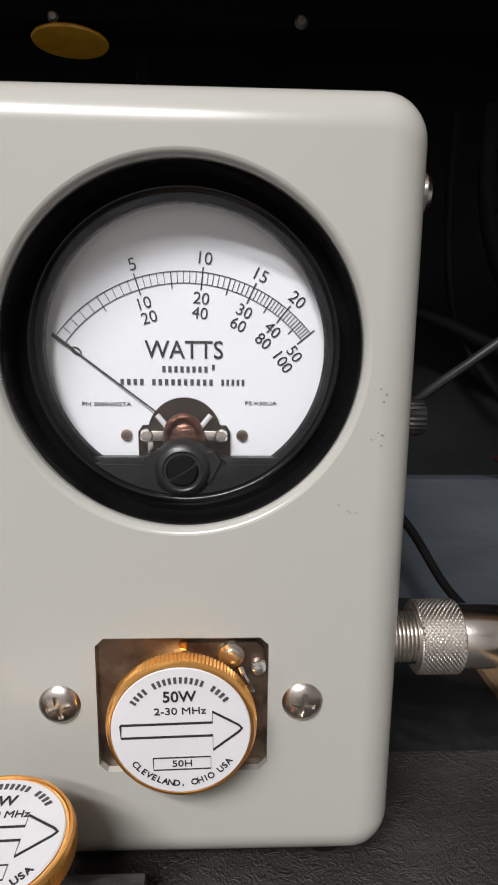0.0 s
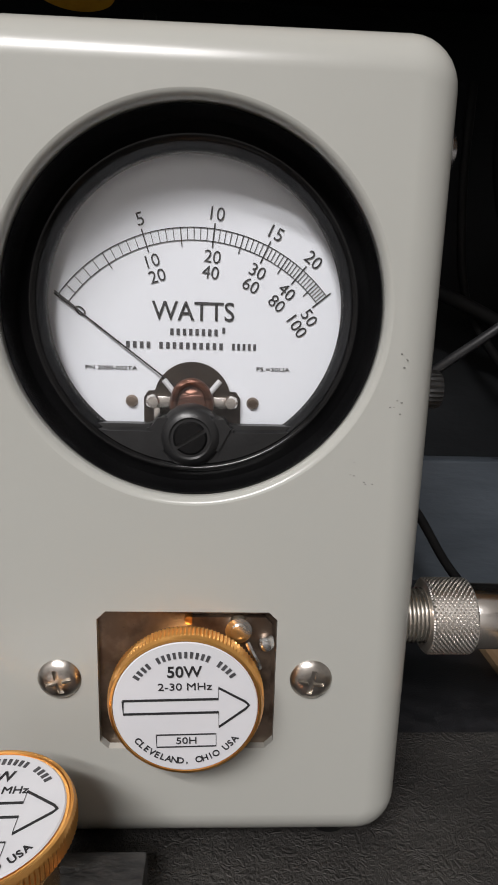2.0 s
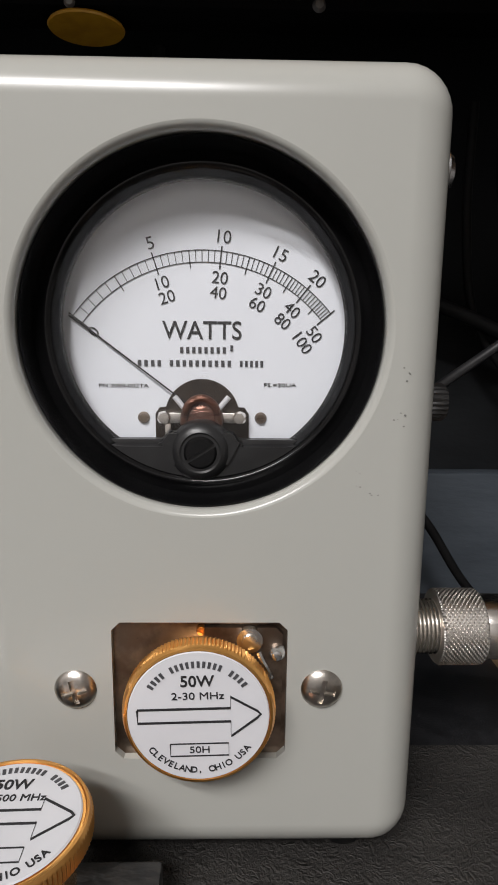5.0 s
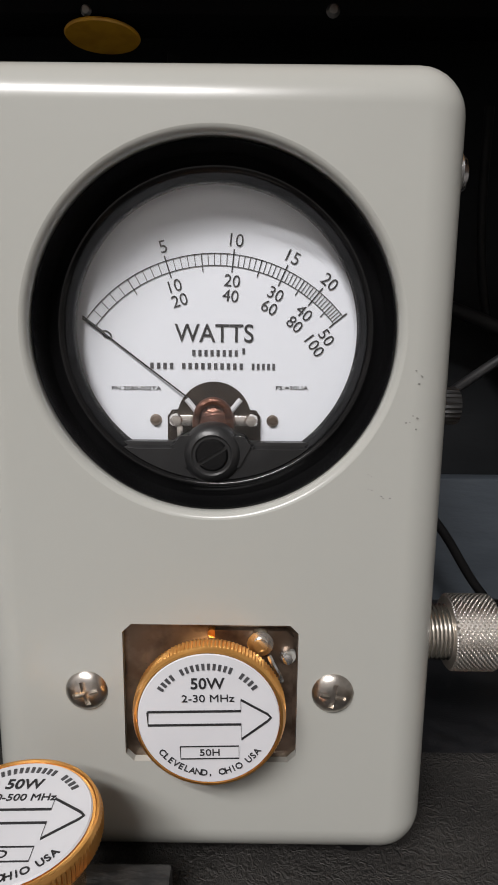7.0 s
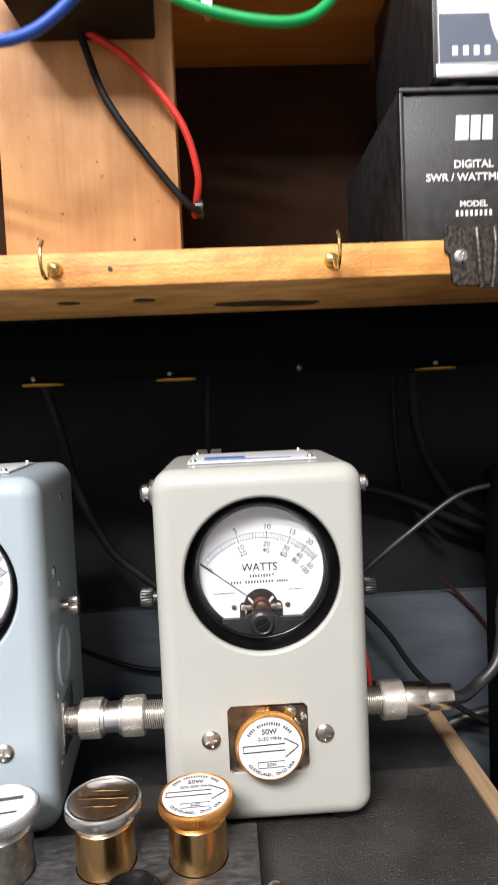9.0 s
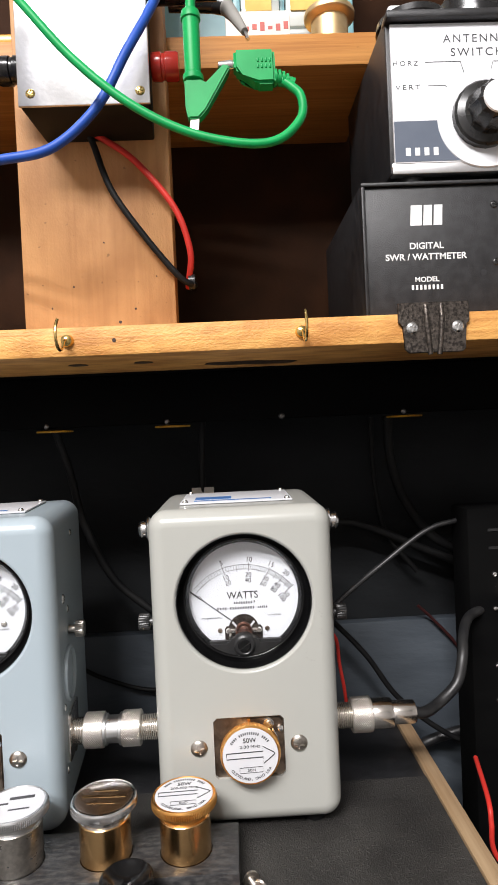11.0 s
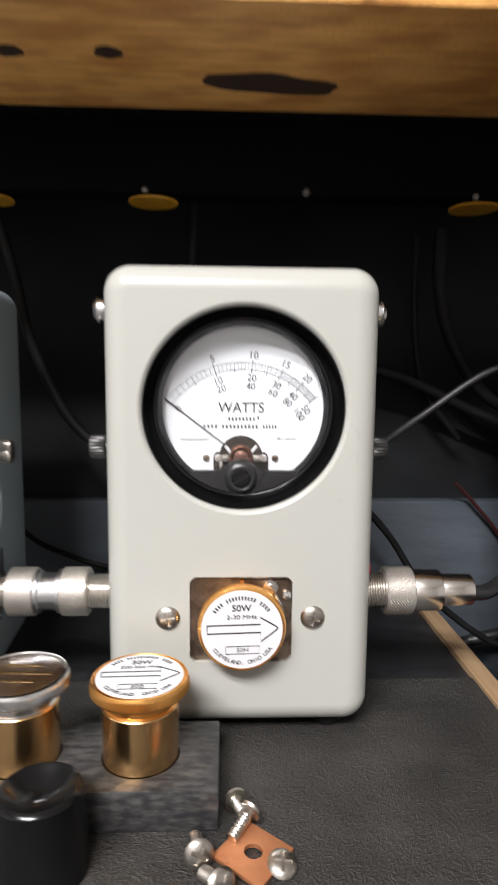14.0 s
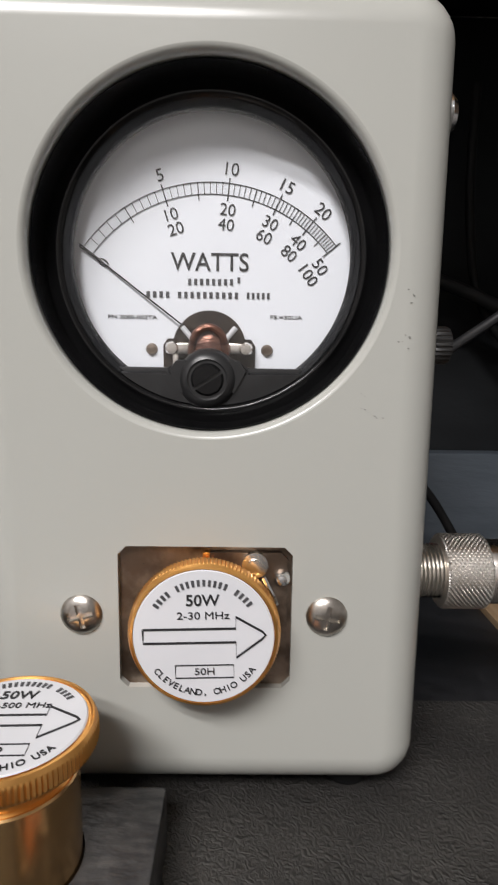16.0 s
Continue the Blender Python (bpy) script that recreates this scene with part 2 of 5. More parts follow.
# unseen room surfaces: tones chosen for how much light they bounce back
M_CEILING = mat("white_ceiling", (0.78, 0.78, 0.77), 0.8, 0, (0.74, 0.74, 0.73), 6, bump=0.1)
M_PLASTER = mat("room_plaster", (0.42, 0.41, 0.40), 0.8, 0, (0.37, 0.36, 0.35), 6, bump=0.1)
M_ROOMFLOOR = mat("room_floor", (0.27, 0.235, 0.20), 0.85, 0, (0.22, 0.19, 0.16), 30, bump=0.4)
M_GLASS = glass("clear_glass")
M_KNOT = mat("dark_knot", (0.02, 0.010, 0.005), 0.6, 0, (0.045, 0.02, 0.008), 200)


# ---- mesh helpers ----
def thing(name, base, label, category, group="", kind=""):
    ob = new(name)
    ob.empty_display_size = 0.01
    ob.matrix_world = base if isinstance(base, Matrix) else Matrix.Translation(base)
    return tagged(ob, label, category, group, kind)


def part(name, bm, material, parent=None, label="", angle=35.0, m=None):
    me = bm
    if isinstance(bm, bmesh.types.BMesh):
        bmesh.ops.recalc_face_normals(bm, faces=bm.faces)
        me = bpy.data.meshes.new(name)
        bm.to_mesh(me)
        bm.free()
    for p in me.polygons:
        p.use_smooth = True
    me.set_sharp_from_angle(angle=radians(angle))
    me.materials.clear()
    me.materials.append(material)
    ob = new(name, me)
    ob.parent = parent
    if m is not None:
        ob.matrix_basis = m
    return tagged(ob, label)


def structure(name, bm, material, label, category):
    return tagged(part(name, bm, material), label, category, kind="structure")


def box(x0, x1, y0, y1, z0, z1, bevel=0.0, seg=2):
    bm = bmesh.new()
    bmesh.ops.create_cube(bm, size=1)
    for v in bm.verts:
        v.co = Vector(((x0 + x1) / 2 + v.co.x * (x1 - x0), (y0 + y1) / 2 + v.co.y * (y1 - y0), (z0 + z1) / 2 + v.co.z * (z1 - z0)))
    if bevel:
        bmesh.ops.bevel(bm, geom=bm.edges[:], offset=bevel, segments=seg, profile=0.5, affect="EDGES")
    return bm


AXES = {"x": Matrix(((0, 0, 1), (1, 0, 0), (0, 1, 0))), "y": Matrix(((1, 0, 0), (0, 0, 1), (0, -1, 0))), "z": Matrix.Identity(3)}


def lathe(profile, axis="z", centre=(0, 0, 0), seg=48, teeth=0, bite=0.0):
    """Turns (radius, along) pairs about an axis; radius 0 closes to a point. teeth: gear-like knurl on pairs marked with a third item."""
    bm = bmesh.new()
    if teeth:
        seg = teeth * 2
    m, c = AXES[axis], Vector(centre)
    rings = []
    for r, h, *mark in profile:
        if r <= 1e-9:
            rings.append([bm.verts.new(c + m @ Vector((0, 0, h)))])
            continue
        ring = []
        for i in range(seg):
            a = 2 * math.pi * i / seg
            rr = r - (bite if mark and i % 2 else 0)
            ring.append(bm.verts.new(c + m @ Vector((rr * math.cos(a), rr * math.sin(a), h))))
        rings.append(ring)
    for a, b in zip(rings, rings[1:]):
        for i in range(seg):
            j = (i + 1) % seg
            if len(a) == 1 and len(b) > 1:
                bm.faces.new((a[0], b[i], b[j]))
            elif len(b) == 1 and len(a) > 1:
                bm.faces.new((a[i], a[j], b[0]))
            elif len(a) > 1:
                bm.faces.new((a[i], a[j], b[j], b[i]))
    return bm


def knurl(axis, centre, r, h0, h1, count=24, rows=6, depth=0.0007):
    """A sleeve with a diamond knurl: rows of small pyramids."""
    bm = bmesh.new()
    m, c, seg, n = AXES[axis], Vector(centre), count * 4, rows * 4

    def tri(x):
        return 1 - abs(2 * (x % 1.0) - 1)

    rings = [[bm.verts.new(c + m @ Vector((0, 0, h0)))]]
    for k in range(-1, n + 2):
        kk = min(max(k, 0), n)
        ring = []
        for i in range(seg):
            a, u, v = 2 * math.pi * i / seg, i / 4, kk / 4
            rr = r - depth + depth * 1.6 * min(tri((u + v) / 1.0 + 0.5), tri((u - v) / 1.0 + 0.5))
            if k in (-1, n + 1):
                rr = r - 0.0018
            elif k in (0, n):
                rr = r - depth
            ring.append(bm.verts.new(c + m @ Vector((rr * math.cos(a), rr * math.sin(a), h0 + (h1 - h0) * kk / n))))
        rings.append(ring)
    rings.append([bm.verts.new(c + m @ Vector((0, 0, h1)))])
    for a, b in zip(rings, rings[1:]):
        for i in range(seg):
            j = (i + 1) % seg
            if len(a) == 1:
                bm.faces.new((a[0], b[i], b[j]))
            elif len(b) == 1:
                bm.faces.new((a[i], a[j], b[0]))
            else:
                bm.faces.new((a[i], a[j], b[j], b[i]))
    return bm


def smooth_path(points, steps=10):
    p = [Vector(q) for q in points]
    p = [2 * p[0] - p[1]] + p + [2 * p[-1] - p[-2]]
    out = []
    for i in range(1, len(p) - 2):
        for k in range(steps):
            t = k / steps
            a, b, c, d = p[i - 1], p[i], p[i + 1], p[i + 2]
            out.append(0.5 * ((2 * b) + (c - a) * t + (2 * a - 5 * b + 4 * c - d) * t * t + (3 * b - a - 3 * c + d) * t ** 3))
    return out + [p[-2]]


def tube(points, r, seg=12, steps=10, taper=None):
    path = smooth_path(points, steps) if steps else [Vector(q) for q in points]
    bm = bmesh.new()
    side = None
    rings = []
    for i, q in enumerate(path):
        d = (path[min(i + 1, len(path) - 1)] - path[max(i - 1, 0)]).normalized()
        if side is None:
            side = d.orthogonal().normalized()
        side = (side - d * side.dot(d)).normalized()
        up = d.cross(side)
        rr = r if taper is None else r + (taper - r) * i / (len(path) - 1)
        rings.append([bm.verts.new(q + rr * (side * math.cos(2 * math.pi * k / seg) + up * math.sin(2 * math.pi * k / seg))) for k in range(seg)])
    for a, b in zip(rings, rings[1:]):
        for i in range(seg):
            j = (i + 1) % seg
            bm.faces.new((a[i], a[j], b[j], b[i]))
    bm.faces.new(rings[0][::-1])
    bm.faces.new(rings[-1])
    return bm


def prism(outline, y0, y1):
    """An outline of (x, z) pairs, from y0 (front) to y1."""
    bm = bmesh.new()
    a = [bm.verts.new((x, y0, z)) for x, z in outline]
    b = [bm.verts.new((x, y1, z)) for x, z in outline]
    bm.faces.new(a)
    bm.faces.new(b[::-1])
    for i in range(len(a)):
        j = (i + 1) % len(a)
        bm.faces.new((a[j], a[i], b[i], b[j]))
    return bm


def join(*bms):
    out = bmesh.new()
    for b in bms:
        me = bpy.data.meshes.new("tmp")
        b.to_mesh(me)
        b.free()
        out.from_mesh(me)
        bpy.data.meshes.remove(me)
    return out


def cut(bm, *cutters):
    """The mesh less the cutters."""
    obs = []
    for b in (bm, *cutters):
        bmesh.ops.recalc_face_normals(b, faces=b.faces)
        me = bpy.data.meshes.new("tmp")
        b.to_mesh(me)
        b.free()
        obs.append(new("tmp", me))
    for o in obs[1:]:
        mod = obs[0].modifiers.new("cut", "BOOLEAN")
        mod.operation, mod.solver, mod.object = "DIFFERENCE", "EXACT", o
    dg = bpy.context.evaluated_depsgraph_get()
    dg.update()
    me = bpy.data.meshes.new_from_object(obs[0].evaluated_get(dg))
    for o in obs:
        old = o.data
        bpy.data.objects.remove(o)
        bpy.data.meshes.remove(old)
    return me


def text_mesh(body, height, thin=0.0, spacing=1.0, depth=0.00008, width=None):
    """Letters in the x-z plane, facing -y, centred, with capitals of that height."""
    cu = bpy.data.curves.new("lettering", "FONT")
    k = 500.0  # set large, then shrunk: tiny outlines do not fill cleanly
    cu.body, cu.size, cu.align_x, cu.align_y = body, k * height / 0.69, "CENTER", "CENTER"
    cu.extrude, cu.offset, cu.space_character, cu.resolution_u = k * depth, k * thin, spacing, 4
    ob = new("tmp", cu)
    dg = bpy.context.evaluated_depsgraph_get()
    dg.update()
    me = bpy.data.meshes.new_from_object(ob.evaluated_get(dg))
    bpy.data.objects.remove(ob)
    xs = [v.co.x for v in me.vertices] or [0]
    zs = [v.co.y for v in me.vertices] or [0]
    cx, cz = (min(xs) + max(xs)) / 2, (min(zs) + max(zs)) / 2
    s = width / (max(xs) - min(xs)) if width else 1 / k
    for v in me.vertices:
        v.co = Vector(((v.co.x - cx) * s, -v.co.z / k, (v.co.y - cz) / k))
    return me


def letters(body, height, at, parent, material=None, turn=0.0, face=None, **kw):
    """Lettering at a place on a face; turn: degrees anticlockwise."""
    m = (face or Matrix.Identity(4)) @ Matrix.Translation(at) @ Matrix.Rotation(radians(-turn), 4, "Y")
    return part("lettering", text_mesh(body, height, **kw), material or M_INK, parent, m=m)


def strokes(x0, x1, z0, z1, count):
    """Corners of a row of upright bars, one for each character of a name."""
    pitch = (x1 - x0) / count
    return [[(x0 + pitch * (i + 0.2), z0), (x0 + pitch * (i + 0.72), z0), (x0 + pitch * (i + 0.72), z1), (x0 + pitch * (i + 0.2), z1)] for i in range(count)]


def bars(x0, x1, z, h, y, count, parent, material=None, m=None):
    """Plain bars in place of a name."""
    for c in strokes(x0, x1, z - h / 2, z + h / 2, count):
        part("printed_bar", prism(c, y - 0.00008, y + 0.00008), material or M_INK, parent, m=m)


def phillips_screw(name, at, r, parent, material, axis="y", turn=20.0, high=0.34):
    """A domed head with a cross recess; it faces -y, or along the axis given."""
    prof = [(0, -r * high), (r * 0.35, -r * high * 0.97), (r * 0.65, -r * high * 0.8), (r * 0.88, -r * high * 0.45), (r, 0), (r * 0.9, r * 0.2), (0, r * 0.2)]
    bm = lathe(prof, "y", seg=28)
    arm = [box(-r * 0.60, r * 0.60, -r * 0.75, -r * 0.12, -r * 0.12, r * 0.12), box(-r * 0.12, r * 0.12, -r * 0.75, -r * 0.12, -r * 0.60, r * 0.60)]
    me = cut(bm, *arm)
    rot = {"y": Matrix.Identity(4), "x": Matrix.Rotation(radians(90), 4, "Z"), "-x": Matrix.Rotation(radians(-90), 4, "Z"), "z": Matrix.Rotation(radians(-90), 4, "X")}[axis]
    return part(name, me, material, parent, m=Matrix.Translation(at) @ rot @ Matrix.Rotation(radians(turn), 4, "Y"))


# ---- the room round the bench ----
T = -0.0075  # bench top
# floor, ceiling and four outer walls: unseen shell, added for bounce and reflections
structure("floor", box(-1.9, 1.9, -2.6, 0.4, -0.80, -0.75), M_ROOMFLOOR, "unseen light brown room floor, added to bounce light upward", "floor")
structure("ceiling", box(-1.9, 1.9, -2.6, 0.4, 1.65, 1.70), M_CEILING, "unseen off-white ceiling, added to reflect light onto the bench", "ceiling")
structure("wall_south", box(-1.9, 1.9, -2.65, -2.6, -0.75, 1.65), M_PLASTER, "unseen plain wall behind the viewer, added for fill light", "wall")
structure("wall_west", box(-1.95, -1.9, -2.6, 0.4, -0.75, 1.65), M_PLASTER, "unseen plain side wall, added for fill light", "wall")
structure("wall_east", box(1.9, 1.95, -2.6, 0.4, -0.75, 1.65), M_PLASTER, "unseen plain side wall, added for fill light", "wall")
structure("wall_north", box(-1.9, 1.9, 0.30, 0.35, -0.75, 1.65), M_PLASTER, "unseen plain wall behind the shelves, closing the added room", "wall")
structure("wall_panel_1", box(-0.75, 0.75, 0.188, 0.200, -0.30, 0.0455, 0.0015), M_GREYWALL, "blue-grey brush-painted lower back board of the bench", "wall")
structure("wall_panel_2", box(-0.75, 0.75, 0.200, 0.212, -0.30, 0.262, 0.001), M_DARKWALL, "near-black painted upper back panel of the bench", "wall")

# bench top: leatherette mat in front, smoother black board behind, tan edging strip
structure("bench_top", box(-0.75, 0.1115, -0.62, 0.1600, T - 0.022, T - 0.0016, 0.001), M_BLACKMETAL, "black bench board under the mat", "bench")
structure("bench_mat", box(-0.75, 0.1110, -0.60, 0.046, T - 0.0016, T, 0.0007), M_LEATHER, "black leatherette mat with a fine creased grain", "mat")
structure("bench_edging", box(0.1117, 0.1212, -0.62, 0.140, T - 0.022, T + 0.0006, 0.0006), M_EDGE, "tan wooden edging strip along the bench side", "trim")
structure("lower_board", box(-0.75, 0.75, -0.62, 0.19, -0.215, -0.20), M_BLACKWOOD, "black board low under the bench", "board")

# shelf over the bench
Z0, Z1 = 0.2590, 0.2750
shelf = thing("shelf", (0, 0, Z0), "rough pine shelf plank with knots above the bench", "shelf", kind="structure")
part("plank", box(-0.75, 0.75, 0.0, 0.090, 0, Z1 - Z0, 0.0012), M_RAIL, shelf)
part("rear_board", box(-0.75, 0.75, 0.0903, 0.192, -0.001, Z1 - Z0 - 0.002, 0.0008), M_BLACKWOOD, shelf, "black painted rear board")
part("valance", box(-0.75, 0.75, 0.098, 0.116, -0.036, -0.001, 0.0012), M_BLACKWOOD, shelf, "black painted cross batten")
for kx, ky, ka, kb in ((0.012, 0.060, 0.030, 0.0088), (-0.053, 0.037, 0.0055, 0.0045), (-0.092, 0.038, 0.0055, 0.0045), (-0.235, 0.050, 0.012, 0.005)):
    ol = []
    for i in range(28):
        a = 2 * math.pi * i / 28
        w = 1 + 0.22 * noise.noise(Vector((math.cos(a) * 1.7 + kx * 90, math.sin(a) * 1.7, 0.3)))
        ol.append((kx + ka * w * math.cos(a), -(ky + kb * w * (math.sin(a) + 0.35 * math.cos(a) * (ka > 0.02)))))
    bm = prism(ol, -0.0004, 0.002)
    bm.transform(Matrix(((1, 0, 0, 0), (0, 0, -1, 0), (0, 1, 0, 0), (0, 0, 0, 1))))
    part("knot", bm, M_KNOT, shelf, "dark knot in the underside")
part("nail_hole", lathe([(0, -0.0003), (0.0011, -0.0003), (0.0011, 0.001), (0, 0.001)], "y", (-0.063, 0, 0.008), 12), M_KNOT, shelf)


def cup_hook(x, z, turn):
    h = thing("cup_hook", pose(x, 0, z, 0, 0, turn), "small brass cup hook screwed into the shelf edge", "hook", "cup hooks")
    part("collar", lathe([(0, -0.0035), (0.0016, -0.0032), (0.0030, -0.0022), (0.0034, -0.0010), (0.0036, 0.0002), (0, 0.0002)], "y", seg=20), M_BRASSY, h)
    part("wire", tube([(0, 0, 0), (0, -0.005, -0.0005), (0, -0.0095, -0.0055), (0, -0.0145, -0.0060), (0, -0.018, -0.001), (0, -0.0172, 0.005), (0, -0.0140, 0.0090)], 0.00085, 8, 6), M_BRASSY, h)


M_PALEGOLD = mat("pale_gold", (0.86, 0.66, 0.38), 0.46, 1.0, (0.78, 0.58, 0.32), 90)
M_BRASSY = mat("bright_brass", (0.80, 0.60, 0.24), 0.22, 1.0, (0.70, 0.50, 0.18), 90)
cup_hook(-0.0880, 0.2675, -4)
cup_hook(0.0388, 0.2675, 2)

# yellow discs under the black batten, with their screws
for x in (-0.128, -0.044, 0.124):
    d = thing("yellow_disc", (x, 0.108, 0.2212), "flat yellow disc fixed under the black batten", "disc", "discs under the shelf")
    part("plate", lathe([(0, -0.0012), (0.0125, -0.0012), (0.0129, -0.0006), (0.0125, 0), (0, 0)], "z", seg=40), M_YELLOW, d)
    part("screw", lathe([(0, -0.0011), (0.0012, -0.0009), (0.0019, 0), (0, 0)], "y", (-0.003, -0.0100, 0.0028), 14), M_SHADEDZINC, d)
s = thing("batten_screw", (0.034, 0.0980, 0.2245), "small screw head in the black batten, darkened for the shelf's shade", "screw")
part("head", lathe([(0, -0.0016), (0.0014, -0.0013), (0.0023, 0), (0, 0)], "y", seg=16), M_SHADEDZINC, s)


# ---- the wattmeters ----
def dial_angle(v):
    """Degrees on the dial for a reading of 0 to 25."""
    return float(np.interp(v, (0, 2.5, 5, 7.5, 10, 12.5, 15, 17.5, 20, 22.5, 25), (142.7, 122.6, 107.7, 95.2, 84.0, 74.1, 65.3, 57.8, 51.3, 45.0, 39.5)))


PX, PZ = 0.0005, 0.1017  # needle pivot


def polar(r, deg):
    return PX + r * math.cos(radians(deg)), PZ + r * math.sin(radians(deg))


def ribbon(points, w, y, depth=0.00008):
    """A printed line of width w along (x, z) points."""
    bm = bmesh.new()
    left, right = [], []
    n = len(points)
    for i, (x, z) in enumerate(points):
        ax, az = points[max(i - 1, 0)]
        bx, bz = points[min(i + 1, n - 1)]
        d = math.hypot(bx - ax, bz - az) or 1
        nx, nz = -(bz - az) / d * w / 2, (bx - ax) / d * w / 2
        left.append([bm.verts.new((x + nx, yy, z + nz)) for yy in (y - depth, y + depth)])
        right.append([bm.verts.new((x - nx, yy, z - nz)) for yy in (y - depth, y + depth)])
    for i in range(n - 1):
        bm.faces.new((left[i][0], left[i + 1][0], right[i + 1][0], right[i][0]))
        bm.faces.new((left[i][0], left[i][1], left[i + 1][1], left[i + 1][0]))
        bm.faces.new((right[i][0], right[i + 1][0], right[i + 1][1], right[i][1]))
    return bm


def case_mesh():
    """A cast case with rounded corners, a round meter opening with a soft lip and a chamfered element opening."""
    bm = box(-0.0508, 0.0508, 0, 0.092, -0.0027, 0.1730)
    ed = [e for e in bm.edges if abs(e.verts[0].co.x - e.verts[1].co.x) < 1e-6 and abs(e.verts[0].co.z - e.verts[1].co.z) < 1e-6]
    bmesh.ops.bevel(bm, geom=ed, offset=0.0102, segments=8, profile=0.5, affect="EDGES")
    ed = [e for e in bm.edges if all(v.co.y < 1e-6 for v in e.verts)]
    bmesh.ops.bevel(bm, geom=ed, offset=0.0092, segments=8, profile=0.5, affect="EDGES")
    ed = [e for e in bm.edges if all(v.co.y > 0.0919 for v in e.verts)]
    bmesh.ops.bevel(bm, geom=ed, offset=0.0015, segments=2, profile=0.5, affect="EDGES")
    lip = [(0, -0.002), (0.0394, -0.002), (0.0392, -0.0001)]
    lip += [(0.0392 - 0.0017 * math.sin(a), 0.0021 * (1 - math.cos(a))) for a in np.linspace(0.12, math.pi / 2, 9)]
    hole = lathe(lip + [(0.0375, 0.030), (0, 0.030)], "y", (0.0008, 0, 0.1209), 112)
    c = 0.0019
    x0, x1, z0, z1 = -0.0192, 0.0196, 0.0243, 0.0580
    slot = prism([(x0 + c, z0), (x1 - c, z0), (x1, z0 + c), (x1, z1 - c), (x1 - c, z1), (x0 + c, z1), (x0, z1 - c), (x0, z0 + c)], -0.002, 0.012)
    return cut(bm, hole, slot)


def element_label(ob, m, lines, faded=False):
    """Printing on an element's white face, in its own x-z plane, with m to lay it out; lines: power, band, code."""
    ink = M_GREYINK if faded else M_INK
    y = -0.0001
    bm = join(ribbon([(-0.0128, 0.0020), (-0.0128, -0.0011), (0.0068, -0.0011), (0.0068, -0.0046), (0.0124, -0.0004), (0.0131, 0.0004), (0.0124, 0.0012), (0.0068, 0.0046), (0.0068, 0.0020), (-0.0128, 0.0020)], 0.00046, y),
              ribbon([(-0.0062, -0.0062), (0.0062, -0.0062), (0.0062, -0.0091), (-0.0062, -0.0091), (-0.0062, -0.0062)], 0.00022, y))
    part("arrow_print", bm, ink, ob, "printed arrow outline and box", m=m)
    power, band, code = lines
    letters(power, 0.0024, (0.0, y, 0.0084), ob, ink, face=m, thin=0.00005)
    letters(band, 0.0016, (0.0, y, 0.0050), ob, ink, face=m, width=0.0110 if len(band) < 10 else 0.0138)
    letters(code, 0.0015, (0.0, y, -0.00765), ob, ink, face=m, width=0.0042)
    low = "CLEVELAND, OHIO USA"
    for i, ch in enumerate(low):
        a = -90 + (i - (len(low) - 1) / 2) * 5.9
        rad = 0.0131 if ch == "," else 0.0125
        if ch != " ":
            letters(ch, 0.0014, (rad * math.cos(radians(a)), y, rad * math.sin(radians(a))), ob, ink, turn=a + 90, face=m, thin=0.00002)
    for a0, a1, n in ((146, 124, 4), (118, 64, 10), (57, 34, 4)):
        for corners in strokes(0, 1, 0.0115, 0.0129, n):
            part("printed_bar", prism([(v * math.cos(radians(a0 + (a1 - a0) * u)), v * math.sin(radians(a0 + (a1 - a0) * u))) for u, v in corners], y - 0.00008, y + 0.00008), M_GREYINK, ob, m=m)


def element_cap(parent, m, metal, teeth=120):
    """Knurled cap of a plug-in element: a disc with a fine-toothed rim; its face looks along -y of m."""
    prof = [(0, 0.0), (0.0150, 0.0), (0.0152, -0.0004), (0.0157, -0.0003), (0.0160, 0.0004), (0.0163, 0.0009, 1), (0.0164, 0.0015, 1), (0.0164, 0.0036, 1), (0.0159, 0.0042), (0.0136, 0.0050), (0.0126, 0.0056), (0, 0.0056)]
    return part("cap", lathe(prof, "y", teeth=teeth, bite=0.00035), metal, parent, "finely knurled cap", 30, m)


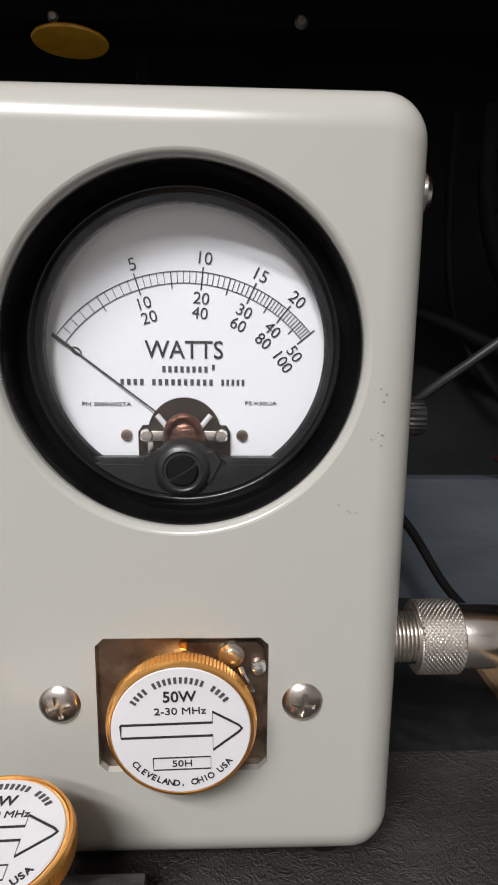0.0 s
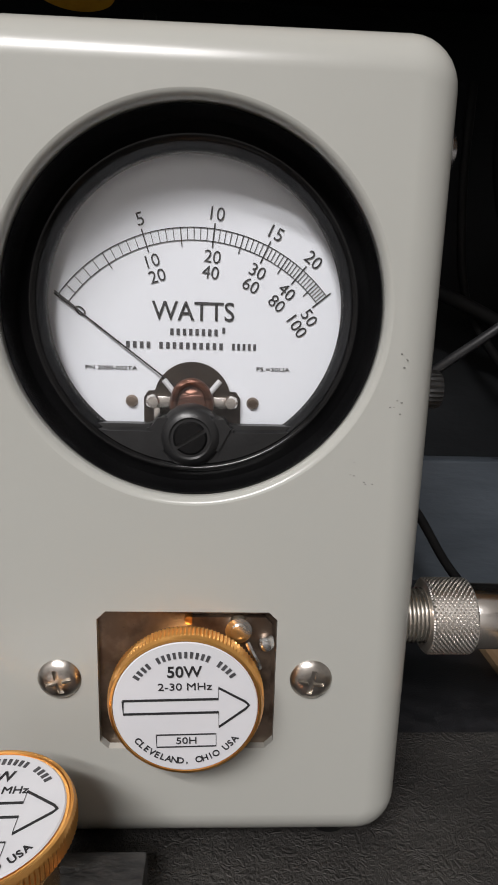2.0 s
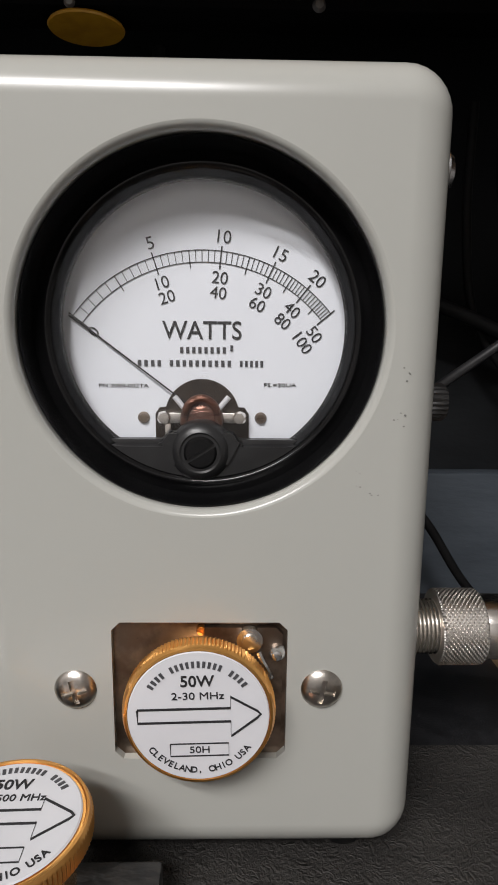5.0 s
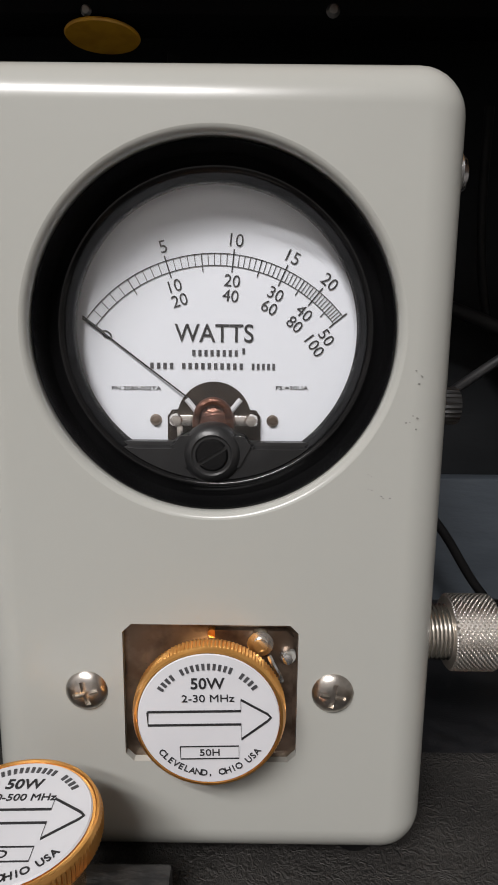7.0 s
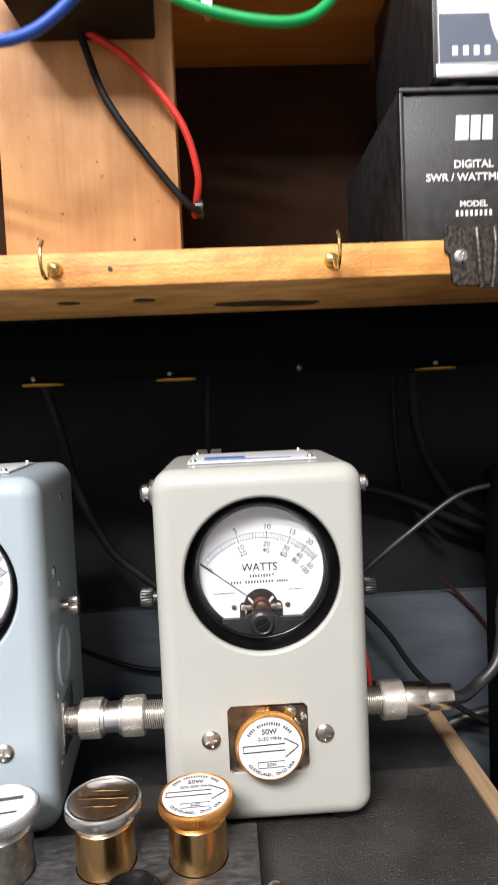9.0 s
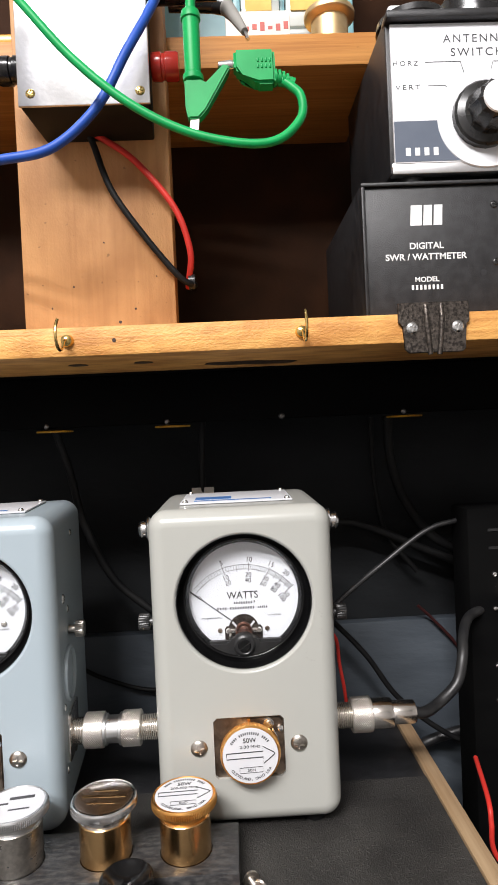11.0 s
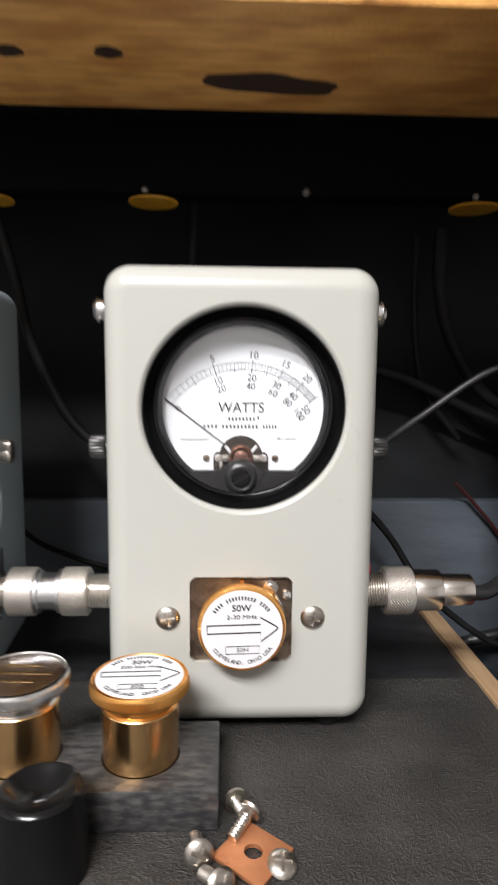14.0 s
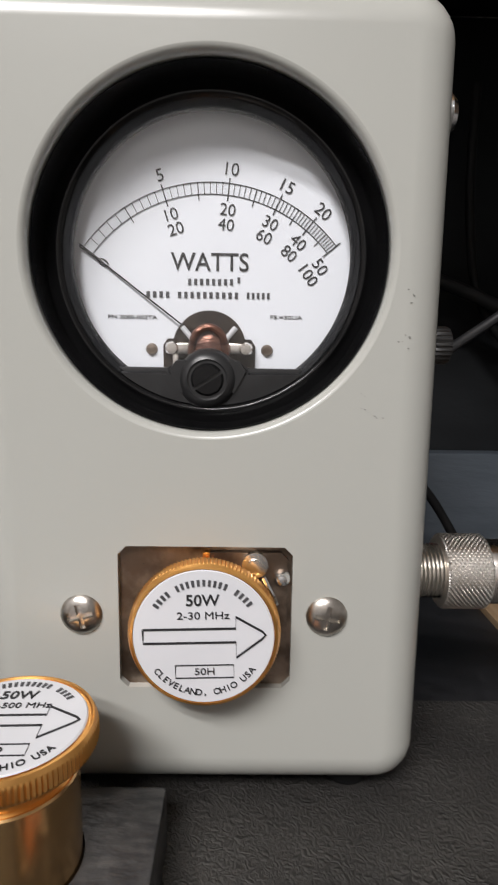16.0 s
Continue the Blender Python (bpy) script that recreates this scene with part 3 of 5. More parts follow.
def wattmeter(base, paint, label, variant):
    w = thing("wattmeter", base, label, "wattmeter", "wattmeters on the bench")
    case = part("case", case_mesh(), paint, w, angle=40)
    wn = case.modifiers.new("weighted", "WEIGHTED_NORMAL")
    wn.keep_sharp, wn.weight = True, 80
    # black meter housing: rim, slope to the glass, flat segment below with a boss
    cx, cz = 0.0008, 0.1209
    prof = [(0.0372, 0.028), (0.0372, 0.0026), (0.0370, 0.0025), (0.0368, 0.0100), (0.0366, 0.0104), (0.0356, 0.0100), (0.0347, 0.0099), (0.0343, 0.0094), (0.0338, 0.0091), (0.0332, 0.0093), (0.0325, 0.0104), (0.0319, 0.0115), (0.0314, 0.0123), (0.0310, 0.0132), (0.0321, 0.0150), (0.0332, 0.0172), (0.0332, 0.028)]
    bezel = part("bezel", lathe(prof, "y", (cx, 0, cz), 96), M_BEZEL, w, "glossy black round meter rim", 50)
    seg = [(cx + 0.0326 * math.cos(a), cz + 0.0326 * math.sin(a)) for a in np.linspace(radians(180 + 48), radians(360 - 48), 30)]
    bm = prism(seg, 0.0098, 0.0136)
    bmesh.ops.bevel(bm, geom=[e for e in bm.edges if all(v.co.y < 0.0099 for v in e.verts)], offset=0.0014, segments=3, affect="EDGES")
    part("lower_mask", bm, M_MASK, bezel, "black lower part of the meter front")
    neck = prism([(-0.0098, 0.0966), (-0.0066, 0.0976), (-0.0054, 0.0992), (0.0054, 0.0992), (0.0066, 0.0976), (0.0098, 0.0966), (0.0066, 0.0905), (-0.0066, 0.0905)], 0.0092, 0.0135)
    bmesh.ops.bevel(neck, geom=neck.edges[:], offset=0.0008, segments=3, affect="EDGES")
    bm = join(neck, lathe([(0.0070, 0.0130), (0.0068, 0.0100), (0.0061, 0.0090), (0.0051, 0.0083), (0.0046, 0.0081), (0.0042, 0.0084), (0, 0.0084)], "y", (0, 0, 0.0942), 40))
    part("boss", bm, M_MASK, bezel)
    me = cut(lathe([(0, 0.0079), (0.0032, 0.0079), (0.0037, 0.0084), (0.0037, 0.0095), (0, 0.0095)], "y", (0, 0, 0.0942), 32),
             [b.transform(Matrix.Translation((0, 0, 0.0940)) @ Matrix.Rotation(radians(-32), 4, "Y")) or b for b in [box(-0.0050, 0.0050, 0.005, 0.0089, -0.00040, 0.00040)]][0])
    part("zero_screw", me, M_BEZEL, bezel, "black slotted zero-adjust screw")
    # dial
    YD = 0.0172
    dial = part("dial", lathe([(0, YD), (0.0332, YD), (0.0332, YD + 0.001), (0, YD + 0.001)], "y", (cx, 0, cz), 80), M_DIAL, w, "white printed watt scale", m=pose(0, 0, -0.0005))
    y = YD - 0.00013
    lines = [ribbon([polar(r, a) for a in np.linspace(142.7, 39.5, 60)], 0.00016, y) for r in (0.0371, 0.0345)]
    for k in range(0, 51):
        v = k / 2
        a = dial_angle(v)
        r0, r1, wd = 0.0345, 0.0371, 0.00014
        if k % 10 == 0:
            r0, r1, wd = 0.0332, 0.0382, 0.00030
        elif k % 5 == 0:
            r0, r1, wd = 0.0332, 0.0371, 0.00022
        lines.append(ribbon([polar(r0, a), polar(r1, a)], wd, y))
    part("scale_lines", join(*lines), M_INK, dial, "printed scale arcs and ticks")
    for v, top, mid, low in ((0, "", "0", ""), (5, "5", "10", "20"), (10, "10", "20", "40"), (15, "15", "30", "60"), (20, "20", "40", "80"), (25, "", "50", "100")):
        a = dial_angle(v)
        for word, r, h in ((top, 0.0402, 0.0027), (mid, 0.0314, 0.0026), (low, 0.0281, 0.0026)):
            if word:
                aa = a - (2.5 if v == 25 else 0.5 if v else 0)
                x, z = polar(r, aa)
                letters(word, h, (x, y, z), dial, turn=aa - 90)
    letters("WATTS", 0.0040, (0.0, y, 0.1213), dial, thin=0.00004, width=0.0180)
    if variant == "cream":
        bars(-0.0053, 0.0058, 0.1168, 0.0014, y, 8, dial, M_GREYINK)
        bars(0.0062, 0.0074, 0.1173, 0.0013, y, 1, dial, M_GREYINK)
        for x0, x1, n in ((-0.0150, -0.0090, 4), (-0.0077, 0.0070, 10), (0.0084, 0.0143, 5)):
            bars(x0, x1, 0.1138, 0.0014, y, n, dial, M_GREYINK)
        letters("PN 2080-002TA", 0.00085, (-0.0180, y, 0.1086), dial, width=0.0114)
    else:
        bars(0.0040, 0.0155, 0.1150, 0.0016, y, 7, dial, M_GREYINK)
        phillips_screw("dial_screw", (0.0190, YD - 0.0004, 0.1120), 0.0017, dial, M_NICKEL)
    letters("FS.=30UA", 0.00085, (0.0180, y, 0.1090), dial, width=0.0075)
    # movement: dark plate with a round top, coil, arms and screws
    mv = part("movement", prism([(-0.0108, 0.0950), (0.0108, 0.0950), (0.0108, 0.1020), (0.0098, 0.1035)] + [(0.0086 * math.cos(a), 0.1015 + 0.0086 * math.sin(a)) for a in np.linspace(radians(14), radians(166), 24)] + [(-0.0098, 0.1035), (-0.0108, 0.1020)], YD - 0.0007, YD - 0.0002), M_MOVE, w, "dark metal movement with a copper coil", m=pose(0, 0, -0.0003))
    part("coil", join(lathe([(0, 0.0126), (0.0032, 0.0128), (0.0046, 0.0137), (0.0050, 0.0148), (0.0046, 0.0172)], "y", (0, 0, 0.1012), 28), tube([(-0.0040, 0.0135, 0.1000), (-0.0030, 0.0125, 0.1045), (0, 0.0122, 0.1062), (0.0030, 0.0125, 0.1045), (0.0040, 0.0135, 0.1000)], 0.0009, 10, 6)), M_COIL, mv, "copper wire coil")
    part("bridge", join(box(-0.0100, -0.0035, 0.0145, 0.0160, 0.1000, 0.1026, 0.0004), box(0.0035, 0.0100, 0.0145, 0.0160, 0.1000, 0.1026, 0.0004), box(-0.0085, -0.0070, 0.0145, 0.0160, 0.0960, 0.1000, 0.0003)), M_NICKEL, mv)
    for sx in (-1, 1):
        part("arm", tube([(sx * 0.0032, 0.0146, 0.1026), (sx * 0.0062, 0.0150, 0.1062)], 0.00065, 8, 0), M_LABEL, mv, "pale support arm")
        part("bridge_screw", lathe([(0, 0.0138), (0.0012, 0.0139), (0.0016, 0.0145), (0.0016, 0.0152), (0, 0.0152)], "y", (sx * 0.0086, 0, 0.1013), 18), M_NICKEL, mv)
        part("dial_screw", cut(lathe([(0, YD - 0.0010), (0.0010, YD - 0.0009), (0.0014, YD - 0.0002), (0.0014, YD), (0, YD)], "y", (sx * 0.0136, 0, 0.1012), 20), box(sx * 0.0136 - 0.002, sx * 0.0136 + 0.002, YD - 0.0012, YD - 0.0006, 0.1010, 0.1014)), M_TARNISH, dial, "dull slotted screw")
    a0 = dial_angle(0)
    tip, heel, root = polar(0.0378, a0 + 0.4), polar(0.0320, a0 + 0.2), polar(0.0050, a0)
    part("needle", join(tube([(*[tip[0], 0.0160, tip[1]],), (heel[0], 0.0158, heel[1])], 0.00042, 6, 0, 0.00030), tube([(heel[0], 0.0158, heel[1]), (root[0], 0.0150, root[1])], 0.00020, 6, 0)), M_INK, w, "thin black pointer resting at zero", m=pose(0, 0.0008, -0.0005))
    gl = part("glass", lathe([(0, 0.0116), (0.0312, 0.0116), (0.0312, 0.0121), (0, 0.0121)], "y", (cx, 0, cz), 72), M_GLASS, w, "clear flat meter window")
    # element socket
    sock = part("socket_plate", box(-0.0205, 0.0210, 0.0045, 0.0085, 0.0238, 0.0592), M_TARNISH, w, "tarnished metal socket plate", m=pose(0, -0.0026, 0))
    part("catch_plate", prism([(0.0012, 0.0566), (0.0170, 0.0566), (0.0186, 0.0550), (0.0186, 0.0270), (0.0012, 0.0270)], 0.0030, 0.0046), M_TARNISH, sock)
    part("rivet", lathe([(0, 0.0010), (0.0016, 0.0011), (0.0017, 0.0018), (0.0029, 0.0019), (0.0031, 0.0031), (0, 0.0031)], "y", (0.0112, 0, 0.0540), 28), M_NICKEL, sock, "bright pivot rivet")
    part("detent", lathe([(0, 0.0002), (0.0011, 0.0006), (0.0018, 0.0016), (0.0019, 0.0031), (0, 0.0031)], "y", (0.0172, 0, 0.0510), 20), M_CHROME, sock)
    part("spring", tube([(0.0132, 0.0022, 0.0510), (0.0141, 0.0012, 0.0495), (0.0150, 0.0012, 0.0478), (0.0157, 0.0018, 0.0460), (0.0160, 0.0024, 0.0450)], 0.0007, 8, 6), M_CHROME, sock)
    part("index_dot", lathe([(0, 0.0030), (0.0010, 0.0032), (0.0011, 0.0046), (0, 0.0046)], "y", (0.0005, 0, 0.0556), 14), M_GOLD, sock)
    # plugged-in element
    el = thing("plug_in_element", w.matrix_world @ pose(0.0004, -0.0082, 0.0410), "gold-rimmed plug-in element with a white arrow label, in the meter's socket", "element", "plug-in elements")
    cap = element_cap(el, pose(0, 0, 0), M_GOLD)
    part("body", lathe([(0, 0.0052), (0.0127, 0.0052), (0.0127, 0.0125), (0, 0.0125)], "y", seg=40), M_BRASS, el)
    lab = part("label_disc", lathe([(0, -0.00045), (0.0148, -0.00045), (0.0150, -0.0002), (0, 0.0001)], "y", seg=64), M_LABEL, el, "white printed label")
    element_label(lab, pose(0, -0.00045, 0, 0, -1.6, 0), ("50W", "2-30 MHz", "50H"))
    for i, sx in enumerate((-1, 1)):
        phillips_screw("face_screw", (sx * 0.0275, -0.0002, 0.0420), 0.0047, w, M_SCREW, turn=-14 + 25 * i)
    # sides: studs, terminal knobs, connectors' sockets
    for sx in (-1, 1):
        stud = [(0.0040, -0.0004), (0.0042, 0.0022), (0.0068, 0.0026), (0.0072, 0.0034), (0.0062, 0.0044), (0.0046, 0.0048), (0.0046, 0.0066), (0.0052, 0.0074), (0.0040, 0.0088), (0, 0.0092)]
        if variant == "cream" or sx < 0:
            part("strap_stud", lathe([(r, sx * h) for r, h in stud], "x", (sx * 0.0508, 0.034, 0.1590), 28), M_CHROME, w, "polished strap stud")
        if variant == "cream":
            knob = [(0.0028, -0.0005), (0.0028, 0.0055), (0.0047, 0.0056, 1), (0.0050, 0.0062, 1), (0.0050, 0.0112, 1), (0.0046, 0.0119), (0, 0.0119)]
            part("terminal_knob", lathe([(r, sx * hh, *mark) for r, hh, *mark in knob], "x", (sx * 0.0508, 0.036, 0.1025), teeth=24, bite=0.0004), M_DARKMETAL, w, "dark knurled terminal knob")
    for x in (-0.036, 0.036):
        for yy in (0.014, 0.078):
            part("foot", lathe([(0, -0.0015), (0.0062, -0.0015), (0.0062, -0.0060), (0.0054, T), (0, T)], "z", (x, yy, 0), 24), M_RUBBER, w)
    return w


cream = wattmeter((0, 0, 0), M_CREAM, "cream-grey metal wattmeter with a round watt dial, standing on the mat", "cream")
for px, pz, n in ((0.0425, 0.1130, 4), (0.0415, 0.1030, 5), (0.0335, 0.0905, 4), (0.0370, 0.0880, 3)):
    bms = []
    for i in range(n):
        a = random.uniform(0, 6.3)
        x, z, r = px + random.uniform(-0.0014, 0.0014), pz + random.uniform(-0.0018, 0.0018), random.uniform(0.00006, 0.00018)
        bms.append(prism([(x + r * 1.6 * math.cos(a + q), z + r * math.sin(a + q) * random.uniform(0.6, 1.3)) for q in np.linspace(0, 5.4, 7)], -0.00006, 0.0004))
    part("paint_chip", join(*bms), M_SCUFF, cream, "small dark chips in the paint")
blue = wattmeter(pose(-0.1532, -0.0024, 0, 0, 0, 5.0), M_BLUE, "blue-grey metal wattmeter with a round watt dial, standing on the mat", "blue")
# right side of the blue meter: round port, brass knob, small screws, square flange
port = part("side_port", lathe([(0.0162, -0.0004), (0.0160, 0.0012), (0.0154, 0.0018), (0.0144, 0.0018), (0.0136, 0.0010), (0.0134, 0.0002)], "x", (0.0510, 0.030, 0.0760), 48), M_BLUE, blue, "round raised side port")
# disc added across the open port; its paint stands for the lit bore
part("plug", lathe([(0.0136, 0.0001), (0.0128, 0.0003), (0.0060, 0.0006), (0, 0.0006)], "x", (0.0510, 0.030, 0.0760), 40), M_BLUE, port, "disc added across the port, in case paint for its lit bore")
part("terminal_knob", lathe([(0.0026, -0.0005), (0.0026, 0.0040), (0.0046, 0.0042, 1), (0.0050, 0.0050, 1), (0.0050, 0.0088, 1), (0.0044, 0.0094), (0, 0.0094)], "x", (0.0508, 0.036, 0.1000), teeth=26, bite=0.0003), M_SCREW, blue, "worn metal knurled terminal knob")
for yy, zz, r in ((0.054, 0.1560, 0.0022), (0.0220, 0.1220, 0.0030), (0.034, 0.1130, 0.0020), (0.040, 0.0620, 0.0024), (0.040, 0.0260, 0.0024), (0.014, 0.0620, 0.0020), (0.014, 0.0260, 0.0020)):
    phillips_screw("side_screw", (0.0510, yy, zz), r, blue, M_CHROME, "x", 30)
part("connector_flange", box(0.0505, 0.0528, 0.0165, 0.0435, 0.0290, 0.0560, 0.0006), M_NICKEL, blue, "nickel-plated square flange")
for ob in (cream, blue):
    pl = part("name_plate", box(-0.034, 0.032, 0.0240, 0.0800, 0.1733, 0.1743, 0.0003), M_LABEL, ob, "thin printed metal plate on the top")
    part("plate_print", join(box(-0.026, 0.020, 0.030, 0.034, 0.1742, 0.1744), box(-0.026, -0.004, 0.038, 0.052, 0.1742, 0.1744)), mat("blue_print", (0.05, 0.16, 0.42), 0.5), pl, "blue printed bars")
    for x in (-0.031, 0.029):
        for yy in (0.0265, 0.077):
            part("plate_screw", lathe([(0, 0.0019), (0.0012, 0.0016), (0.0017, 0.0006), (0.0017, -0.0004)], "z", (x, yy, 0.1740), 16), M_CHROME, pl)
tag = thing("paper_tag", pose(-0.026, 0.1385, 0.1640, -8, 0, 3), "small pale paper tag on a cable behind the meter", "tag")
part("card", box(-0.0085, 0.0085, -0.0002, 0.0002, 0, 0.0090), M_CARD, tag)


# ---- connectors and cables at the meters ----
CY, CZ = 0.030, 0.0415


def threaded(x0, x1, r, turns, seg=36):
    """Thread rings along x."""
    prof, n = [(0, x0), (r - 0.0006, x0)], turns * 2
    for i in range(n + 1):
        prof.append((r if i % 2 else r - 0.00045, x0 + (x1 - x0) * i / n))
    return lathe(prof + [(r - 0.0006, x1), (0, x1)], "x", (0, CY, CZ), seg)


plug = thing("cable_connector", (0.0508, CY, CZ), "nickel-plated knurled coaxial connector screwed to the meter", "connector", "coaxial connectors")
sh = pose(-0.0508, -CY, -CZ)
part("thread", threaded(0.0506, 0.0625, 0.0074, 11), M_NICKEL, plug, "threaded collar", m=sh)
part("coupling_nut", knurl("x", (0, CY, CZ), 0.0100, 0.0622, 0.0742, 40, 10, 0.00045), M_KNURL, plug, "diamond-knurled coupling nut", 10, sh)
part("sleeve", lathe([(0, 0.0740), (0.0086, 0.0740), (0.0088, 0.0746), (0.0088, 0.0858), (0.0084, 0.0866), (0, 0.0866)], "x", (0, CY, CZ), 40), M_NICKEL, plug, m=sh)
part("crimp", lathe([(0, 0.0863), (0.0066, 0.0863), (0.0068, 0.0870), (0.0068, 0.0998), (0.0064, 0.1006), (0.0045, 0.1006), (0, 0.1004)], "x", (0, CY, CZ), 36), M_NICKEL, plug, m=sh)
adp = thing("adapter", (-0.0800, CY, CZ), "nickel-plated double coaxial adapter joining the two meters", "connector", "coaxial connectors")
sh = pose(0.0800, -CY, -CZ)
part("thread", threaded(-0.0640, -0.0506, 0.0074, 12), M_NICKEL, adp, m=sh)
part("coupling_nut", knurl("x", (0, CY, CZ), 0.0100, -0.0742, -0.0632, 40, 10, 0.00045), M_KNURL, adp, "diamond-knurled coupling nut", 10, sh)
part("waist", lathe([(0, -0.0852), (0.0090, -0.0852), (0.0090, -0.0836), (0.0078, -0.0830), (0.0078, -0.0764), (0.0092, -0.0758), (0.0092, -0.0740), (0, -0.0740)], "x", (0, CY, CZ), 40), M_ALU, adp, m=sh)
part("coupling_nut", knurl("x", (0, CY, CZ), 0.0100, -0.0962, -0.0850, 40, 10, 0.00045), M_KNURL, adp, "diamond-knurled coupling nut", 10, sh)
part("thread", threaded(-0.1065, -0.0958, 0.0076, 10), M_NICKEL, adp, m=sh)


def cable(name, pts, r, material, label, category="cable", group="cables behind the bench", seg=12):
    c = thing(name, pts[0], label, category, group)
    off = Vector(pts[0])
    part("jacket", tube([Vector(p) - off for p in pts], r, seg), material, c)
    return c


cable("coaxial_cable", [(0.0985, 0.030, 0.0413), (0.108, 0.034, 0.0385), (0.1205, 0.045, 0.0385), (0.1345, 0.050, 0.0485), (0.1405, 0.055, 0.0630), (0.1450, 0.065, 0.0715), (0.1510, 0.076, 0.0765), (0.1600, 0.090, 0.0780), (0.172, 0.102, 0.078)], 0.0034, M_COAX, "thick black coaxial cable leaving the connector")
cable("thin_cable", [(0.0600, 0.098, 0.083), (0.078, 0.108, 0.094), (0.104, 0.117, 0.110), (0.140, 0.120, 0.134), (0.167, 0.122, 0.141), (0.215, 0.128, 0.149)], 0.0020, M_COAX, "thin grey-black cable rising behind the meter")
cable("black_cable", [(0.060, 0.13, 0.075), (0.074, 0.150, 0.058), (0.098, 0.150, 0.031), (0.123, 0.150, -0.005), (0.163, 0.150, -0.037), (0.200, 0.150, -0.050)], 0.0022, M_RUBBER, "thin black cable sagging behind the meter")
cable("grey_cable", [(0.128, 0.150, -0.062), (0.145, 0.170, -0.055), (0.174, 0.170, -0.045), (0.215, 0.168, -0.037)], 0.0042, M_COAX, "grey-black coaxial cable low behind the bench")
cable("black_cable", [(-0.134, 0.13, 0.222), (-0.127, 0.138, 0.190), (-0.118, 0.14, 0.148), (-0.099, 0.14, 0.107), (-0.074, 0.14, 0.083), (-0.045, 0.14, 0.060), (-0.02, 0.14, 0.020), (-0.01, 0.15, 0.002)], 0.0030, M_RUBBER, "thick black cable hanging between the meters")
cable("grey_cable", [(-0.150, 0.178, 0.040), (-0.134, 0.180, 0.021), (-0.109, 0.180, 0.009), (-0.081, 0.180, 0.001), (-0.05, 0.18, 0.001)], 0.0018, M_RUBBER, "thin dark cable lying against the back panel")
cable("black_cable", [(0.125, 0.16, 0.222), (0.128, 0.165, 0.185), (0.140, 0.168, 0.150), (0.165, 0.168, 0.118), (0.21, 0.168, 0.100)], 0.0040, M_RUBBER, "thick black cable hanging behind the bench")
cable("black_cable", [(0.115, 0.175, 0.222), (0.116, 0.178, 0.180), (0.120, 0.178, 0.140), (0.128, 0.178, 0.118), (0.150, 0.178, 0.090)], 0.0022, M_RUBBER, "thin black cable hanging behind the bench")
cable("black_cable", [(0.060, 0.165, 0.128), (0.085, 0.170, 0.136), (0.115, 0.172, 0.128), (0.150, 0.172, 0.112), (0.20, 0.172, 0.090)], 0.0035, M_RUBBER, "black cable looped behind the meter")
cable("black_cable", [(-0.024, 0.145, 0.230), (-0.026, 0.1425, 0.190), (-0.026, 0.1415, 0.165), (-0.022, 0.142, 0.10), (-0.02, 0.145, 0.002)], 0.0026, M_RUBBER, "black cable hanging behind the meter")
cable("red_wire", [(0.0600, 0.105, 0.072), (0.0630, 0.080, 0.070), (0.0640, 0.076, 0.055), (0.0665, 0.074, 0.036), (0.068, 0.080, 0.020), (0.068, 0.10, 0.001)], 0.0012, M_RED, "thin red wire hanging behind the connector", "wire")
cable("red_wire", [(0.158, 0.085, -0.020), (0.1475, 0.040, -0.021), (0.1450, 0.030, -0.030), (0.1458, 0.030, -0.046), (0.1545, 0.028, -0.0670), (0.160, 0.030, -0.12), (0.162, 0.03, -0.199)], 0.0016, M_RED, "red wire dropping beside the bench edging", "wire")
cable("dark_red_wire", [(0.150, 0.180, 0.060), (0.165, 0.182, 0.045), (0.185, 0.182, 0.020), (0.20, 0.182, -0.02)], 0.0013, mat("dark_red_wire", (0.035, 0.006, 0.006), 0.5), "dark red wire behind the bench", "wire")

# black device beside the bench
dev = thing("black_device", (0.249, 0.145, -0.20), "black metal radio box with round plated sockets, beside the bench", "radio")
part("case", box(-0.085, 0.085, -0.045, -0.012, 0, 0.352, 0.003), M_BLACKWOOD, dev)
for z in (0.292, 0.2255):
    part("socket", lathe([(0, -0.014), (0.0075, -0.0138), (0.0082, -0.013), (0.0082, -0.006), (0.0095, -0.005), (0.0095, 0), (0, 0)], "y", (-0.0565, -0.045, z), 32), M_NICKEL, dev, "round plated socket")
    for dx, dz in ((-0.010, 0.012), (-0.010, -0.013), (0.012, 0.012)):
        part("screw", lathe([(0, -0.0018), (0.0016, -0.0012), (0.0020, 0), (0, 0)], "y", (-0.0565 + dx, -0.045, z + dz), 14), M_CHROME, dev)
for z in (0.335, 0.322):
    part("label", box(-0.070, -0.050, -0.0456, -0.0450, z, z + 0.002), M_COAX, dev)


# ---- on the mat: block with spare elements, knob, loose screws ----
blk = thing("holder_block", (-0.10, -0.0283, T), "scuffed black block with bored holes, holding spare elements", "block")
bm = cut(box(-0.12, 0.0925, -0.0190, 0.0190, 0, 0.0140, 0.0009), *[lathe([(0, 0.004), (0.0131, 0.004), (0.0131, 0.02), (0, 0.02)], "z", (x + 0.10, y + 0.0283, 0), 40) for x, y in ((-0.0340, -0.0285), (-0.0740, -0.0280), (-0.1175, -0.0300))])
part("body", bm, M_BLOCK, blk)


